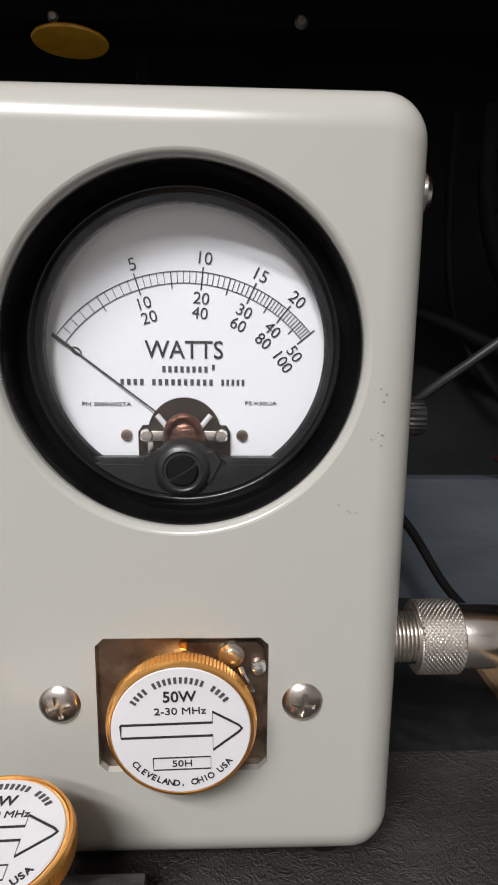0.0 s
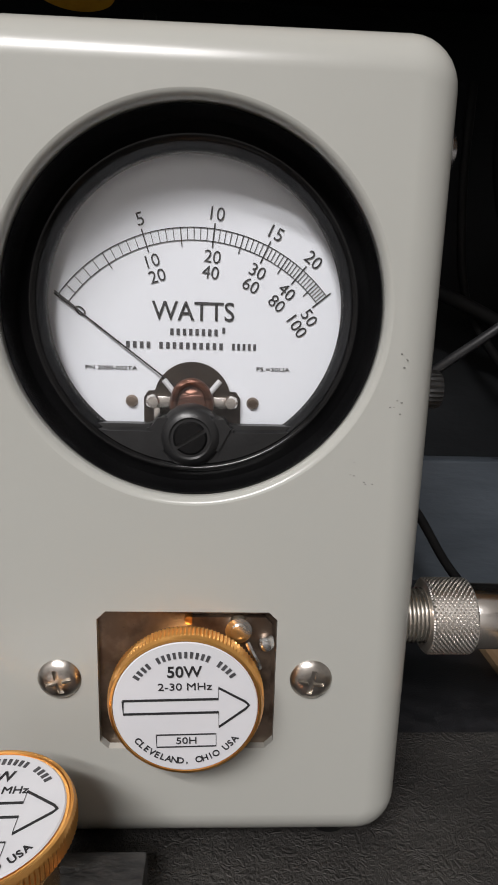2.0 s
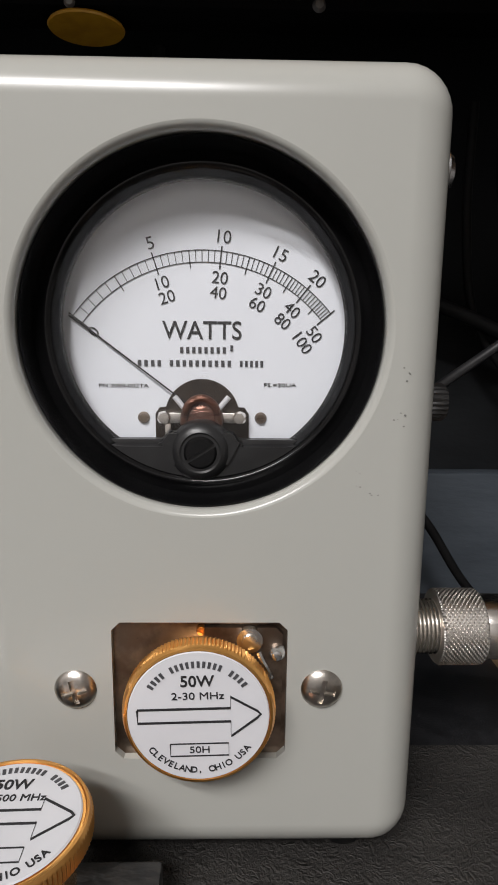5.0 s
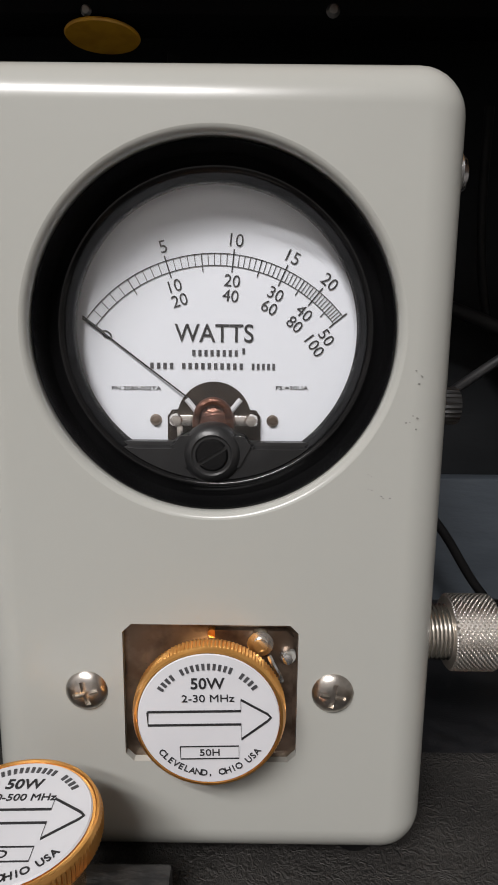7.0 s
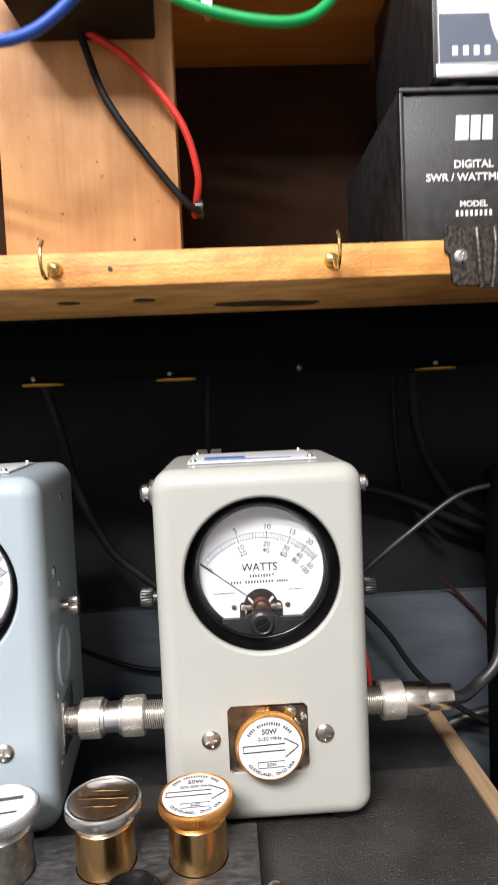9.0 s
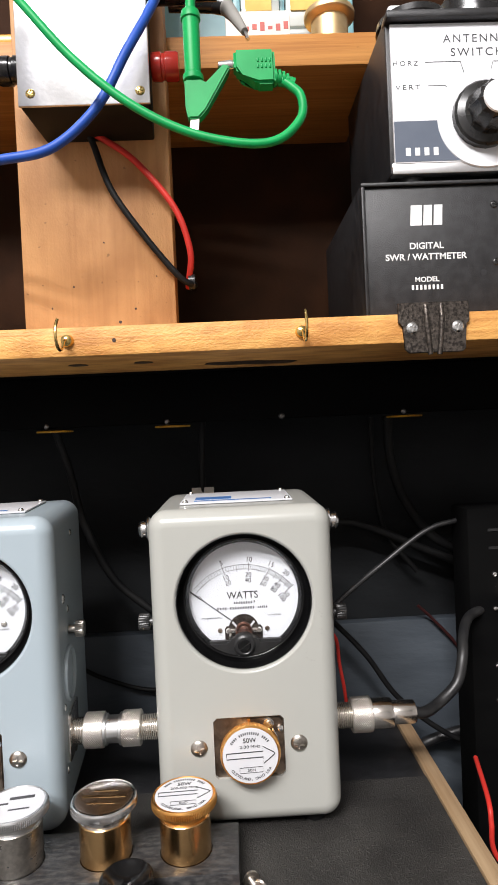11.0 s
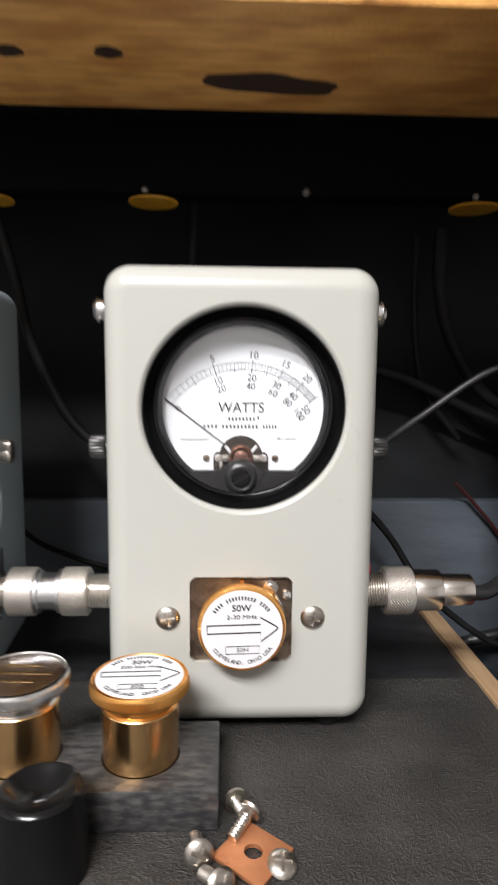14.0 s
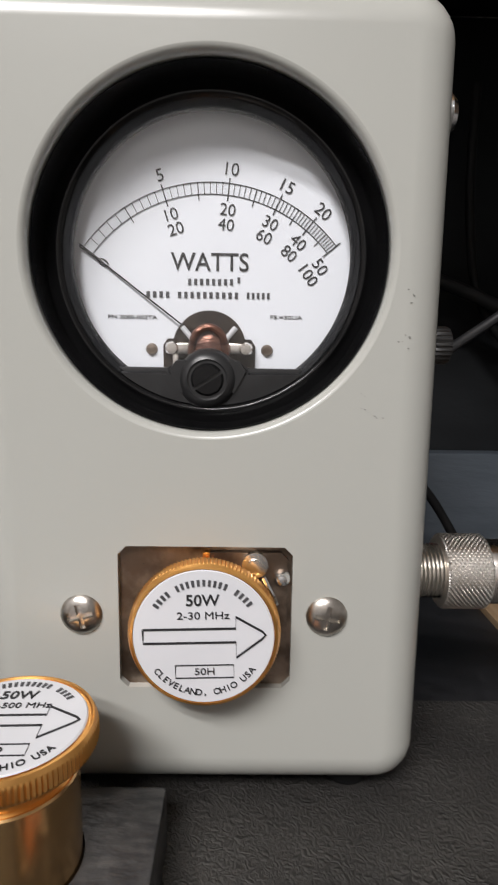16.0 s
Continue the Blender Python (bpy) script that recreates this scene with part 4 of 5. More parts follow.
def spare(x, y, top, lean, cap_metal, body_metal, label, face, turn=0.0):
    e = thing("plug_in_element", pose(x, y, T + 0.004, 0, 0, 0), label, "element", "plug-in elements")
    up = Matrix.Translation((0, 0, top - T - 0.004)) @ Matrix.Rotation(radians(turn), 4, "Z") @ Matrix.Rotation(radians(lean[0]), 4, "X") @ Matrix.Rotation(radians(lean[1]), 4, "Y") @ Matrix.Rotation(radians(-90), 4, "X")
    element_cap(e, up, cap_metal, 110)
    part("collar", lathe([(0.0126, 0.0050), (0.0124, 0.0062), (0.0116, 0.0070), (0.0116, 0.0086), (0.0126, 0.0094)], "y", seg=48), cap_metal, e, m=up)
    part("body", lathe([(0.0116, 0.0090), (0.0124, 0.0090), (0.0127, 0.0094), (0.0127, top - T - 0.0045), (0, top - T - 0.0040)], "y", seg=56), body_metal, e, "plated cylinder body", m=up)
    if face == "print":
        lab = part("label_disc", lathe([(0, -0.00045), (0.0142, -0.00045), (0.0145, -0.0002), (0, 0.0001)], "y", seg=56), M_LABEL, e, "white printed label", m=up)
        element_label(lab, pose(0, -0.00045, 0), ("50W", "200-500 MHz", "50D"))
    elif face == "plain":
        lab = part("label_disc", lathe([(0, -0.00045), (0.0142, -0.00045), (0.0145, -0.0002), (0, 0.0001)], "y", seg=56), M_LABEL, e, "white label with faint printing", m=up)
        y = -0.00055
        part("printed_name", join(box(-0.003, 0.009, y - 0.00008, y + 0.00008, 0.003, 0.0052), box(-0.009, -0.003, y - 0.00008, y + 0.00008, -0.0005, 0.0008), box(-0.002, 0.008, y - 0.00008, y + 0.00008, -0.006, -0.005)), M_GREYINK, lab)
    else:
        lab = part("label_disc", lathe([(0, -0.00045), (0.0136, -0.00045), (0.0142, -0.0002), (0, 0.0001)], "y", seg=56), mat("brown_label", (0.05, 0.028, 0.014), 0.25, 0, (0.03, 0.017, 0.009), 120, coat=0.6), e, "dark brown glossy label with gold bars", m=up)
        y = -0.00055
        part("printed_name", join(*[box(-w, w, y - 0.00008, y + 0.00008, z, z + h) for z, h, w in ((0.0045, 0.0010, 0.006), (-0.0008, 0.0018, 0.011), (-0.0060, 0.0008, 0.007))]), M_BRASS, lab)
    return e


spare(-0.0340, -0.0285, 0.0342, (0, 0), M_GOLD, M_BRASS, "gold-rimmed brass element with a white arrow label, standing in the block", "print", 2)
spare(-0.0740, -0.0280, 0.0350, (0, 0), M_CHROME, M_BRASS, "silver-rimmed brass element with a dark brown label, standing in the block", "brown", -3)
spare(-0.1175, -0.0300, 0.0355, (0, 0), M_ALU, M_SCREW, "silver-rimmed nickel element with a white label, standing in the block", "plain", 8)

kn = thing("instrument_knob", (-0.0580, -0.0605, T), "glossy black knurled knob with a dished top, on the mat", "knob")
part("skirt", lathe([(0, 0), (0.0130, 0), (0.0130, 0.0050, 1), (0.0121, 0.0225, 1), (0.0120, 0.0248), (0.0114, 0.0257), (0.0105, 0.0261), (0.0095, 0.0254), (0.0072, 0.0231), (0.0035, 0.0214), (0, 0.0209)], "z", teeth=48, bite=0.0003), M_BEZEL, kn)

pl = thing("copper_plate", pose(0.0028, -0.0575, T + 0.0012, 3, 0, 52), "small square orange copper plate with a hole, lying on the mat", "plate")
bm = cut(box(-0.0088, 0.0088, -0.0088, 0.0088, -0.0006, 0.0008, 0.0003), lathe([(0, -0.003), (0.0028, -0.003), (0.0028, 0.003), (0, 0.003)], "z", seg=28))
part("sheet", bm, M_COPPER, pl)


def loose_screw(x, y, z, rx, ry, rz, r=0.0042, shank=0.0100):
    s = thing("machine_screw", pose(x, y, z, rx, ry, rz), "loose nickel-plated machine screw lying on the mat", "screw", "loose screws")
    phillips_screw("head", (0, 0, 0), r, s, M_SCREW)
    prof = [(0, 0.0005), (0.0022, 0.0005)]
    for i in range(17):
        prof.append((0.0022 if i % 2 else 0.0019, 0.0020 + (shank - 0.0020) * i / 16))
    part("shank", lathe(prof + [(0, shank + 0.0004)], "y", seg=18), M_SCREW, s)


loose_screw(0.0020, -0.0445, T + 0.0046, -12, 30, 142, 0.0042, 0.011)
loose_screw(-0.0022, -0.0395, T + 0.0044, 10, 0, 200, 0.0042, 0.008)
loose_screw(-0.0130, -0.0610, T + 0.0044, -14, 10, 8, 0.0044, 0.010)
loose_screw(0.0110, -0.0625, T + 0.0022, -68, 0, 20, 0.0044, 0.0105)
loose_screw(-0.0065, -0.0715, T + 0.0044, -20, 10, 30, 0.0044, 0.010)

# ---- on the shelf ----
SH = Z1
post = thing("shelf_post", (-0.0805, 0.055, SH), "pine upright with a worn face, standing on the shelf", "post", kind="structure")
part("plank", box(-0.0475, 0.0475, 0, 0.019, 0, 0.42, 0.0012), M_POST, post)
for x, z, r in ((-0.016, 0.035, 0.0010), (0.004, 0.062, 0.0008), (0.022, 0.020, 0.0012), (-0.030, 0.022, 0.0009), (0.012, 0.012, 0.0016), (0.036, 0.040, 0.0007)):
    r *= 0.6
    part("dent", lathe([(0, -0.0002), (r, -0.0002), (r, 0.001), (0, 0.001)], "y", (x, 0, z), 10), M_KNOT, post, "small dark dent")

up = thing("upper_shelf", (0, 0.080, 0.4585), "stained pine upper shelf behind the post", "shelf", kind="structure")
part("plank", box(-0.75, 0.108, 0, 0.112, 0, 0.0215, 0.001), M_SHELF, up)
# shade of the shelf recess is put into this panel's dark brown
structure("shelf_back", box(-0.75, 0.75, 0.1925, 0.205, 0.276, 0.62, 0.001), mat("shaded_brown_back", (0.028, 0.010, 0.0032), 0.7, 0, (0.016, 0.006, 0.002), 20, bump=0.2, spec=0.1), "brown back panel of the shelf, recess shade put into its colour", "wall")

# terminal box on the post
tb = thing("terminal_box", (-0.075, 0.012, 0.399), "black plastic box with a scratched aluminium lid and binding posts", "box")
bm = box(-0.0360, 0.0360, 0.0015, 0.0430, 0.0005, 0.145, 0.0015)
for v in bm.verts:
    if v.co.y > 0.02:
        v.co.x *= 0.93
part("body", bm, M_RUBBER, tb, "black plastic body")
lid = part("lid", box(-0.0365, 0.0365, -0.0006, 0.0014, 0.0006, 0.1445, 0.0005), M_ALU, tb, "scratched aluminium lid")
for x in (-0.0295, 0.0310):
    for z in (0.0075, 0.1370):
        phillips_screw("lid_screw", (x, -0.0006, z), 0.0027, lid, M_BRASSY, turn=25)
for side, m_, z in ((1, M_REDPLUG, 0.0300), (-1, M_BLACKPLASTIC, 0.0300)):
    prof = [(0.0050, 0), (0.0072, 0.0005), (0.0078, 0.0020), (0.0078, 0.0060), (0.0070, 0.0066), (0.0070, 0.0080), (0.0078, 0.0086), (0.0078, 0.0150), (0.0072, 0.0162), (0, 0.0164)]
    part("binding_post", lathe([(r, side * h) for r, h in prof], "x", (side * 0.0360, 0.016, z), 32), m_, tb, "red binding post" if side > 0 else "black binding post")
part("lid_ring", lathe([(0.0345, -0.0006), (0.0345, -0.0036), (0.0332, -0.0046), (0.0316, -0.0036), (0.0316, -0.0006)], "y", (0.0000, 0, 0.1040), 64), M_BLACKPLASTIC, tb)
part("upper_plug", lathe([(0.0060, 0), (0.0066, 0.001), (0.0066, 0.022), (0.0050, 0.024), (0.0050, 0.040), (0, 0.041)], "x", (0.0360, 0.012, 0.070), 28), M_BLACKPLASTIC, tb, "black plug")

# power leads, clip leads
cable("red_lead", [(-0.080, 0.0480, 0.402), (-0.075, 0.0490, 0.400), (-0.054, 0.0470, 0.384), (-0.031, 0.0470, 0.355), (-0.0225, 0.0500, 0.329), (-0.0240, 0.0560, 0.314), (-0.0255, 0.066, 0.310)], 0.0020, M_RED, "red power lead hanging from the terminal box", "wire", "leads on the post")
cable("black_lead", [(-0.082, 0.0480, 0.402), (-0.079, 0.0490, 0.396), (-0.069, 0.0480, 0.367), (-0.050, 0.0480, 0.338), (-0.030, 0.0500, 0.313), (-0.0215, 0.0560, 0.309), (-0.022, 0.066, 0.312)], 0.0020, M_RUBBER, "black power lead hanging from the terminal box", "wire", "leads on the post")
tie = thing("cable_tie", (-0.0225, 0.0575, 0.311), "small black clip holding the leads to the post", "clip")
part("loop", lathe([(0.0050, -0.002), (0.0050, 0.002), (0.0036, 0.002), (0.0036, -0.002), (0.0050, -0.002)], "x", seg=20), M_BLACKPLASTIC, tie)

cable("blue_lead", [(-0.165, -0.006, 0.372), (-0.135, -0.010, 0.361), (-0.111, -0.010, 0.3615), (-0.087, -0.010, 0.367), (-0.064, -0.010, 0.387), (-0.048, -0.008, 0.416), (-0.035, -0.002, 0.442), (-0.025, 0.006, 0.470), (-0.02, 0.012, 0.50)], 0.0026, M_BLUEW, "blue silicone test lead across the terminal box", "wire", "test leads")
cable("green_lead", [(-0.125, -0.010, 0.470), (-0.099, -0.020, 0.436), (-0.073, -0.024, 0.404), (-0.046, -0.026, 0.380), (-0.018, -0.028, 0.364), (0.010, -0.030, 0.3562), (0.028, -0.030, 0.3575), (0.0395, -0.028, 0.3685), (0.0405, -0.026, 0.380), (0.036, -0.024, 0.3865), (0.0315, -0.0225, 0.3905)], 0.0022, M_GREEN, "green silicone test lead looping to a plug", "wire", "test leads")
gp = thing("banana_plug", (0.018, -0.022, 0.3985), "green stacking banana plug on the clip lead", "plug", "test leads")
bm = prism([(-0.0105, 0.0060), (0.0100, 0.0060), (0.0104, -0.0110), (0.0010, -0.0112), (-0.0055, -0.0058), (-0.0105, -0.0038)], -0.0047, 0.0047)
bmesh.ops.bevel(bm, geom=bm.edges[:], offset=0.0014, segments=3, affect="EDGES")
part("body", bm, M_GREEN, gp)
for i in range(4):
    for k in range(2):
        part("grip_rib", box(0.0010 + 0.0020 * i, 0.0020 + 0.0020 * i, -0.0052, -0.0044, -0.0010 - 0.0030 * k, 0.0010 - 0.0030 * k, 0.0003), M_GREEN, gp)
bms = []
for i in range(5):
    b = lathe([(0, 0), (0.0040 - 0.0002 * i, 0), (0.0040 - 0.0002 * i, 0.0013), (0, 0.0013)], "x", (0.0098 + 0.0020 * i, 0, -0.0065 - 0.0002 * i * i), 18)
    bms.append(b)
bms.append(tube([(0.009, 0, -0.0065), (0.020, 0, -0.0098)], 0.0028, 12, 0))
part("strain_relief", join(*bms), M_GREEN, gp, "ribbed strain relief")
part("pin", lathe([(0, 0), (0.0018, -0.0003), (0.0023, -0.003), (0.0018, -0.0090), (0, -0.0095)], "x", (-0.0090, 0, 0.0005), 18), M_CHROME, gp, "bright metal pin")
clip = thing("crocodile_clip", (-0.0130, -0.022, 0.392), "green insulated crocodile clip hanging on its lead", "clip", "test leads")
part("sleeve", lathe([(0, 0.034), (0.0044, 0.034), (0.0050, 0.032), (0.0050, 0.0300), (0.0043, 0.0295), (0.0041, 0.003), (0.0052, 0.002), (0.0052, -0.0005), (0.0044, -0.001), (0, -0.001)], "z", seg=28), M_GREEN, clip)
bm = prism([(-0.0044, -0.001), (0.0044, -0.001), (0.0062, -0.0045), (0.0145, 0.0060), (0.0185, 0.0055), (0.0185, 0.0040), (0.0060, -0.0165), (0.0020, -0.0205), (-0.0030, -0.0205), (-0.0044, -0.0150)], -0.0035, 0.0035)
bmesh.ops.bevel(bm, geom=bm.edges[:], offset=0.0008, segments=2, affect="EDGES")
part("jaw_cover", bm, M_GREEN, clip, "green jaw cover with a lever")
part("jaw", prism([(-0.0018, -0.0190), (0.0024, -0.0190), (0.0010, -0.0290), (-0.0012, -0.0290), (-0.0026, -0.0240)], -0.0022, 0.0022), M_SCREW, clip, "bright steel jaw tip")
part("lead", tube([(0, 0, 0.033), (0.0008, 0.001, 0.055), (0.002, 0.004, 0.075)], 0.0026), M_GREEN, clip)
bc = thing("crocodile_clip", (-0.1235, -0.016, 0.388), "blue insulated crocodile clip hanging beside the terminal box", "clip", "test leads")
part("sleeve", lathe([(0, 0.080), (0.0030, 0.080), (0.0044, 0.030), (0.0044, 0.004), (0.0052, 0.002), (0.0050, -0.012), (0, -0.012)], "z", seg=24), M_BLUEW, bc)
part("jaw", prism([(-0.0022, -0.011), (0.0024, -0.011), (0.0018, -0.0235), (-0.0012, -0.0235)], -0.0022, 0.0022), M_CHROME, bc, "bright steel jaw tip")
pr = thing("test_probe", (0.002, 0.040, 0.470), "black test probe with a grey tip cover", "probe")
part("handle", tube([(-0.030, 0, 0.004), (-0.006, 0, 0.003), (0.004, -0.002, 0.0)], 0.0050, 16), M_BLACKPLASTIC, pr)
part("tip_cover", tube([(0.004, -0.002, 0.0), (0.009, -0.010, -0.012), (0.014, -0.02, -0.027)], 0.0048, 14, 8, 0.0022), mat("grey_sleeve", (0.28, 0.27, 0.25), 0.5), pr, "grey-beige tip cover")
part("tip", tube([(0.014, -0.020, -0.027), (0.0155, -0.024, -0.034)], 0.0011, 8, 0), M_CHROME, pr)
yb = thing("amber_ruler", (-0.140, 0.082, 0.480), "amber plastic strip lying on the upper shelf", "ruler")
part("strip", box(-0.06, 0.035, 0, 0.02, 0, 0.006, 0.0008), M_ORANGE, yb)

# digital meter and switch box
dm = thing("digital_wattmeter", (0.170, 0.030, SH), "black textured metal digital meter box on the shelf", "meter")
part("shell", box(-0.0890, 0.0890, 0.0012, 0.130, 0.0030, 0.0830, 0.0012), M_BLACKMETAL, dm, "black folded metal cover")
part("rim", join(box(-0.0890, 0.0890, -0.0022, 0.0020, 0.0808, 0.0830, 0.0006), box(-0.0890, -0.0868, -0.0022, 0.0020, 0.003, 0.0808, 0.0006), box(0.0868, 0.0890, -0.0022, 0.0020, 0.003, 0.0808, 0.0006)), M_BLACKMETAL, dm)
fp = part("front_panel", box(-0.0866, 0.0866, 0.0000, 0.0018, 0.0030, 0.0806, 0.0004), M_BLACKMETAL, dm, "black front panel with white lettering")
ox, oz, yy = -0.170, -SH, -0.0001
for i, (x0, x1) in enumerate(((0.1100, 0.1175), (0.1178, 0.1235), (0.1240, 0.1298))):
    part("logo_block", prism([(x0 + ox + 0.0008, 0.3445 + oz), (x1 + ox, 0.3445 + oz), (x1 + ox - 0.0006, 0.3325 + oz), (x0 + ox, 0.3325 + oz)], yy - 0.0001, yy + 0.0001), M_WHITEINK, fp, "white logo block")
letters("DIGITAL", 0.0036, (0.1195 + ox, yy, 0.3205 + oz), fp, M_WHITEINK, width=0.0205, thin=0.0001)
letters("SWR / WATTMETER", 0.0036, (0.1190 + ox, yy, 0.3140 + oz), fp, M_WHITEINK, width=0.0490, thin=0.0001)
letters("MODEL", 0.0028, (0.1190 + ox, yy, 0.3005 + oz), fp, M_WHITEINK, width=0.0145, thin=0.00008)
bars(0.1090 + ox, 0.1290 + ox, 0.2958 + oz, 0.0028, yy, 8, fp, M_WHITEINK)
for x, z in ((0.161, 0.3435), (0.1612, 0.3095)):
    phillips_screw("panel_screw", (x + ox, 0, z + oz), 0.0024, fp, M_BLACKPLASTIC)
part("panel_hole", lathe([(0, -0.0001), (0.0019, -0.0001), (0.0019, 0.001), (0, 0.001)], "y", (0.1532 + ox, 0, 0.3033 + oz), 16), M_INK, fp)
lw = part("display_window", box(0.1668 + ox, 0.235 + ox, -0.0004, 0.0010, 0.3190 + oz, 0.3350 + oz, 0.0003), M_LCD, fp, "greenish display window")
part("display_frame", join(box(0.1660 + ox, 0.236 + ox, -0.0008, 0.0008, 0.3350 + oz, 0.3358 + oz), box(0.1660 + ox, 0.1668 + ox, -0.0008, 0.0008, 0.3182 + oz, 0.3350 + oz), box(0.1660 + ox, 0.236 + ox, -0.0008, 0.0008, 0.3182 + oz, 0.3190 + oz)), M_INK, fp)
letters("2", 0.0060, (0.1700 + ox, -0.0006, 0.3290 + oz), lw, mat("lcd_digit", (0.03, 0.05, 0.16), 0.4))
part("display_mark", join(*[box(0.1672 + ox, 0.2 + ox, yy - 0.0001, yy + 0.0001, z + oz, z + 0.0005 + oz) for z in (0.3170, 0.3130, 0.3085)], box(0.1672 + ox, 0.1678 + ox, yy - 0.0001, yy + 0.0001, 0.3085 + oz, 0.3175 + oz)), M_WHITEINK, fp, "white printed frame")
letters("0", 0.0030, (0.1700 + ox, yy, 0.3108 + oz), fp, M_WHITEINK)
for x in (-0.07, 0.07):
    for y in (0.02, 0.11):
        part("foot", lathe([(0, 0.004), (0.007, 0.004), (0.006, 0), (0, 0)], "z", (x, y, 0), 20), M_RUBBER, dm)

sb = thing("antenna_switch_box", (0.168, 0.030, SH + 0.0830), "black switch box with a white panel and large black knob", "switch box")
part("shell", box(-0.0690, 0.0690, -0.0015, 0.110, 0.0045, 0.0965, 0.0015), M_BLACKMETAL, sb, "black metal case")
part("base_trim", box(-0.0680, 0.0680, -0.0030, 0.004, 0.0040, 0.0110, 0.001), M_ALU, sb, "grey metal lower lip")
pn = part("panel", box(-0.0665, 0.0665, -0.0035, -0.0012, 0.0100, 0.0912, 0.0004), M_PANELW, sb, "white printed panel")
part("visor", box(-0.0695, 0.0695, -0.0085, 0.004, 0.0920, 0.0967, 0.0012), M_BLACKMETAL, sb)
y = -0.0036
part("slate_band", prism([(-0.0662, 0.0108), (0.0662, 0.0108), (0.0662, 0.0345), (-0.0662, 0.0345)], y - 0.00012, y + 0.0001), M_PANELB, pn, "slate-blue lower band")
part("knob_disc", lathe([(0, -0.0005), (0.0285, -0.0005), (0.0290, 0.0002), (0, 0.0002)], "y", (-0.0118, y, 0.0350), 56), M_PANELW, pn)
oz = -SH - 0.083
ox = -0.168
letters("ANTENNA", 0.0046, (0.1520 + ox, y, 0.4400 + oz), pn, M_GREYINK, width=0.0385, spacing=1.3)
letters("SWITCH", 0.0046, (0.1525 + ox, y, 0.4320 + oz), pn, M_GREYINK, width=0.0310, spacing=1.3)
letters("HORZ", 0.0028, (0.1100 + ox, y, 0.4262 + oz), pn, M_GREYINK, width=0.0150, spacing=1.4)
letters("VERT", 0.0028, (0.1108 + ox, y, 0.4122 + oz), pn, M_GREYINK, width=0.0148, spacing=1.4)
part("panel_lines", join(ribbon([(0.1215 + ox, 0.4266 + oz), (0.1425 + ox, 0.4266 + oz), (0.1465 + ox, 0.4130 + oz)], 0.0004, y), ribbon([(0.1592 + ox, 0.4165 + oz), (0.1620 + ox, 0.4262 + oz), (0.195 + ox, 0.4262 + oz)], 0.0004, y), ribbon([(0.1229 + ox, 0.4128 + oz), (0.1329 + ox, 0.4128 + oz), (0.1387 + ox, 0.4076 + oz)], 0.0003, y)), M_GREYINK, pn, "fine printed lines")
bars(0.1070 + ox, 0.1290 + ox, 0.3745 + oz, 0.0046, y - 0.0002, 4, pn, M_WHITEINK)
kb = part("knob", lathe([(0, -0.0220), (0.0092, -0.0220), (0.0102, -0.0212, 1), (0.0116, -0.0196, 1), (0.0132, -0.0090, 1), (0.0140, -0.0074), (0.0180, -0.0058), (0.0192, -0.0044), (0.0192, -0.0005), (0, -0.0005)], "y", (-0.0128, y, 0.0360), teeth=10, bite=0.0014), M_BLACKPLASTIC, pn, "large fluted black knob", 25)
part("knob_cap", lathe([(0, -0.0230), (0.0088, -0.0228), (0.0093, -0.0220), (0, -0.0216)], "y", (-0.0128, y, 0.0360), 40), M_GLAREMETAL, kb, "metal knob cap, its white reflection put into the colour")
for x in (-0.055, 0.055):
    for yy in (0.008, 0.095):
        part("foot", lathe([(0, 0.0055), (0.0085, 0.0055), (0.0080, 0), (0, 0)], "z", (x, yy, 0), 24), M_RUBBER, sb)
top = SH + 0.083 + 0.0967
mc = thing("black_socket_base", (0.1200, 0.045, top), "glossy black round base with a pale clamp, on the switch box", "base")
part("disc", lathe([(0, 0), (0.020, 0), (0.0215, 0.002), (0.0210, 0.006), (0.0170, 0.008), (0, 0.009)], "z", seg=44), M_BLACKPLASTIC, mc)
part("clamp", box(-0.016, 0.010, -0.008, 0.008, 0.0070, 0.0135, 0.002, 3), M_LABEL, mc, "pale plastic clamp")
cu = thing("black_cup", (0.1575, 0.045, top), "glossy black cylinder standing on the switch box", "cylinder")
part("body", lathe([(0, 0), (0.022, 0), (0.022, 0.004), (0.0190, 0.006), (0.0190, 0.016), (0.0175, 0.018), (0, 0.018)], "z", seg=44), M_BLACKPLASTIC, cu)

bp = thing("hammered_bracket", (0.1110, 0, 0.2665), "dark hammered metal bracket screwed to the shelf edge", "bracket")
ol = [(-0.0195, 0.0140), (0.0195, 0.0140), (0.0198, 0.0030), (0.0175, 0.0020), (0.0172, -0.0120), (0.0155, -0.0135), (-0.0140, -0.0135), (-0.0165, -0.0110), (-0.0168, 0.0015), (-0.0195, 0.0030)]
bm = prism(ol, -0.0022, -0.0002)
bmesh.ops.bevel(bm, geom=bm.edges[:], offset=0.0004, segments=1, affect="EDGES")
part("plate", bm, M_HAMMER, bp)
for rx in (-0.0042, 0.0042):
    part("ridge", tube([(rx, -0.0012, 0.0125), (rx, -0.0024, 0.006), (rx * 0.8, -0.0026, -0.006), (rx * 0.6, -0.0020, -0.0145)], 0.0017, 12, 6, 0.0013), M_HAMMER, bp, "pressed fold")
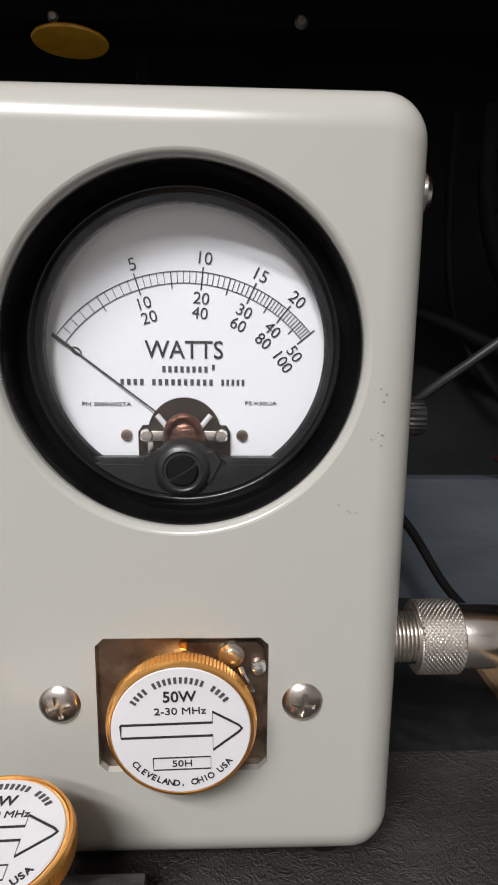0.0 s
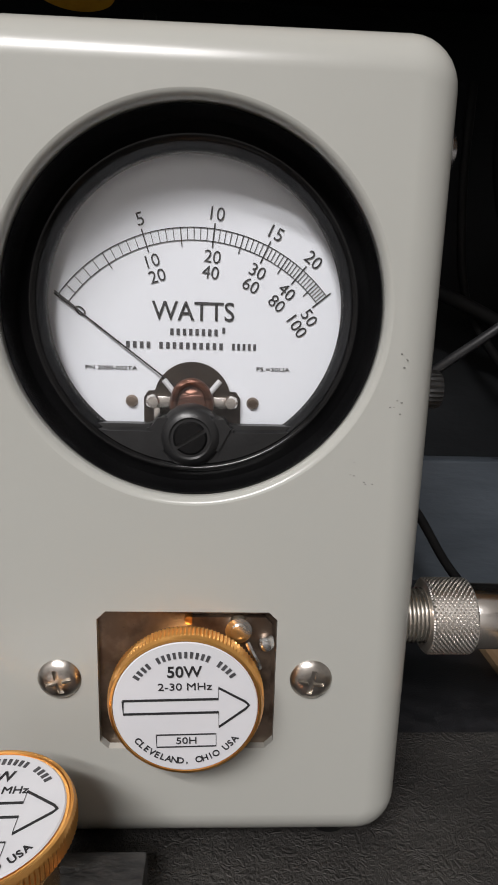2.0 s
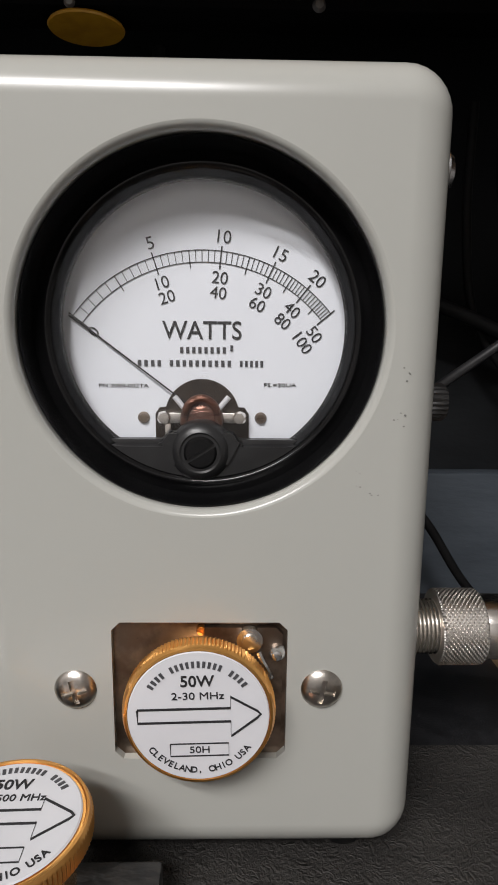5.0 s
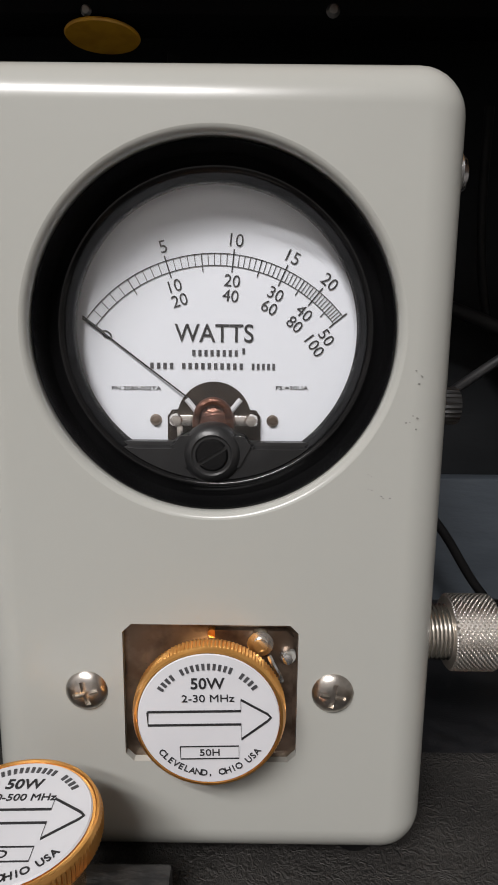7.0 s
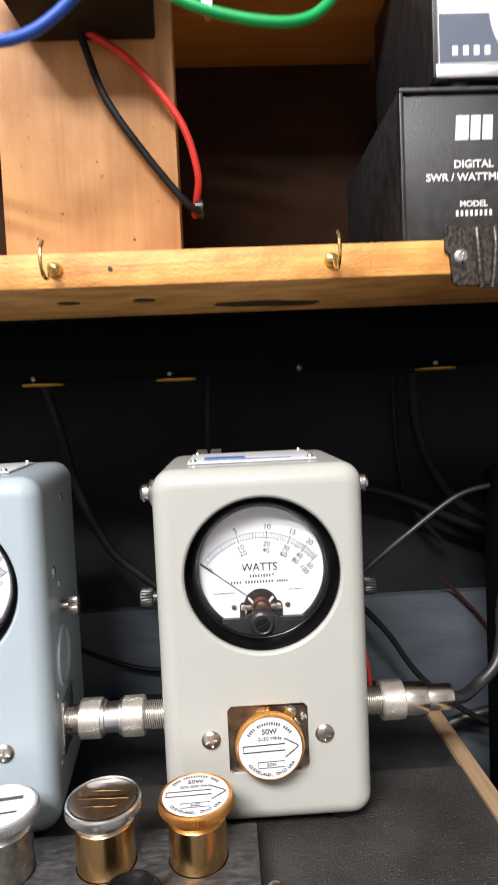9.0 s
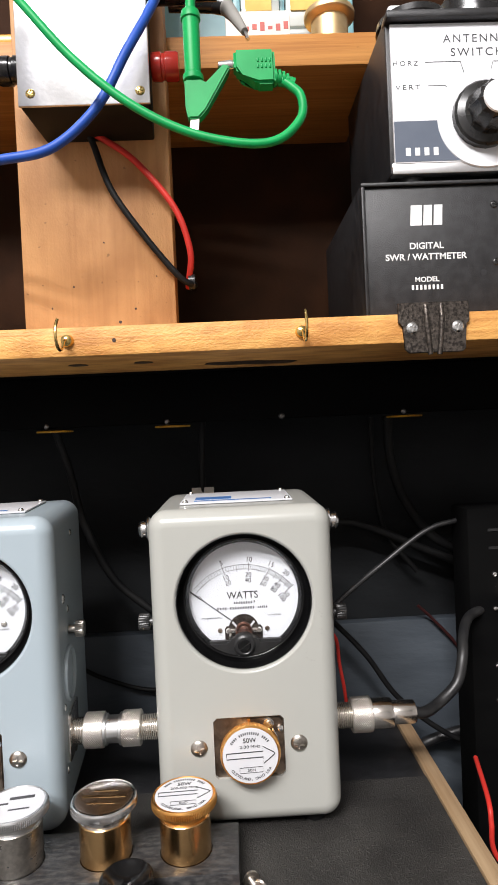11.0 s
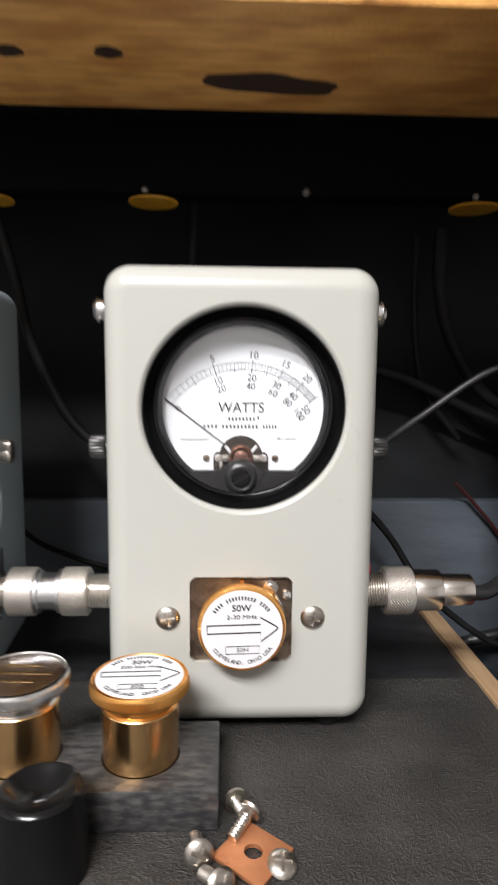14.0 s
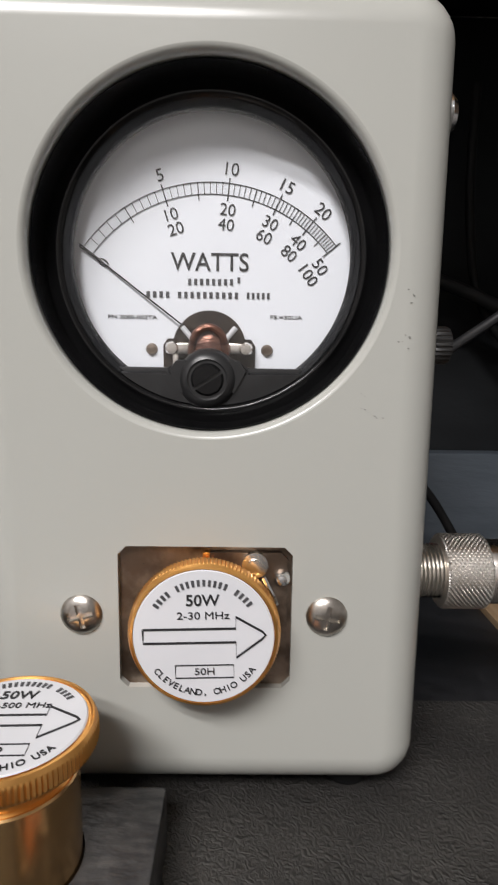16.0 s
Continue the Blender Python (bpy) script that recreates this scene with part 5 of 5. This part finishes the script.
for x in (-0.0120, 0.0130):
    phillips_screw("bracket_screw", (x, -0.0022, 0.0002), 0.0034, bp, M_CHROME, turn=18)

# on the upper shelf
US = 0.480
tc = thing("parts_cabinet", (0.030, 0.150, US), "small teal parts cabinet with clear drawers on the upper shelf", "cabinet")
part("frame", join(box(0.0600, 0.0720, -0.030, 0.035, 0, 0.130, 0.001), box(-0.0160, -0.0110, -0.02, 0.035, 0, 0.130, 0.0006), box(0.0185, 0.0225, -0.02, 0.035, 0, 0.130, 0.0006), box(-0.08, 0.072, 0.030, 0.036, 0, 0.130)), M_TEAL, tc, "teal enamelled frame")
for i, (x0, x1) in enumerate(((-0.0105, 0.0180), (0.0230, 0.0595))):
    for z in (0.002, 0.034, 0.066):
        d = part("drawer", box(x0, x1, -0.026, 0.028, z, z + 0.029, 0.0012), M_DRAWER, tc, "clear drawer front")
        part("drawer_card", box(x0 + 0.003, x1 - 0.006, -0.0272, -0.0262, z + 0.011, z + 0.021), M_TAB, d)
        part("drawer_lip", box(x0, x1, -0.0295, -0.0262, z + 0.0235, z + 0.0275, 0.0006), M_DRAWER, d)
cd = thing("card_box", (0.0300, 0.098, US), "small pale cardboard box with red printing on the upper shelf", "box")
part("body", box(-0.023, 0.022, 0, 0.010, 0, 0.0280, 0.0006), M_CARD, cd)
part("printed_name", join(*[box(-0.010 + i * 0.0055, -0.0068 + i * 0.0055, -0.0002, 0.0002, 0.0140 + 0.001 * (i % 2), 0.0172 + 0.0015 * (i % 3)) for i in range(6)]), mat("red_print", (0.5, 0.12, 0.1), 0.6), cd)
gs = thing("brass_spool", (0.0810, 0.105, US), "pale gold flanged spool standing on the upper shelf", "spool")
part("body", lathe([(0, 0), (0.0128, 0), (0.0130, 0.0010), (0.0130, 0.0232), (0, 0.0232)], "z", seg=44), M_PALEGOLD, gs)
part("flange", lathe([(0.0128, 0.0228), (0.0165, 0.0240), (0.0178, 0.0252), (0.0180, 0.0278), (0.0174, 0.0290), (0.0120, 0.0286), (0, 0.0286)], "z", seg=56), M_PALEGOLD, gs, "wide rounded flange")
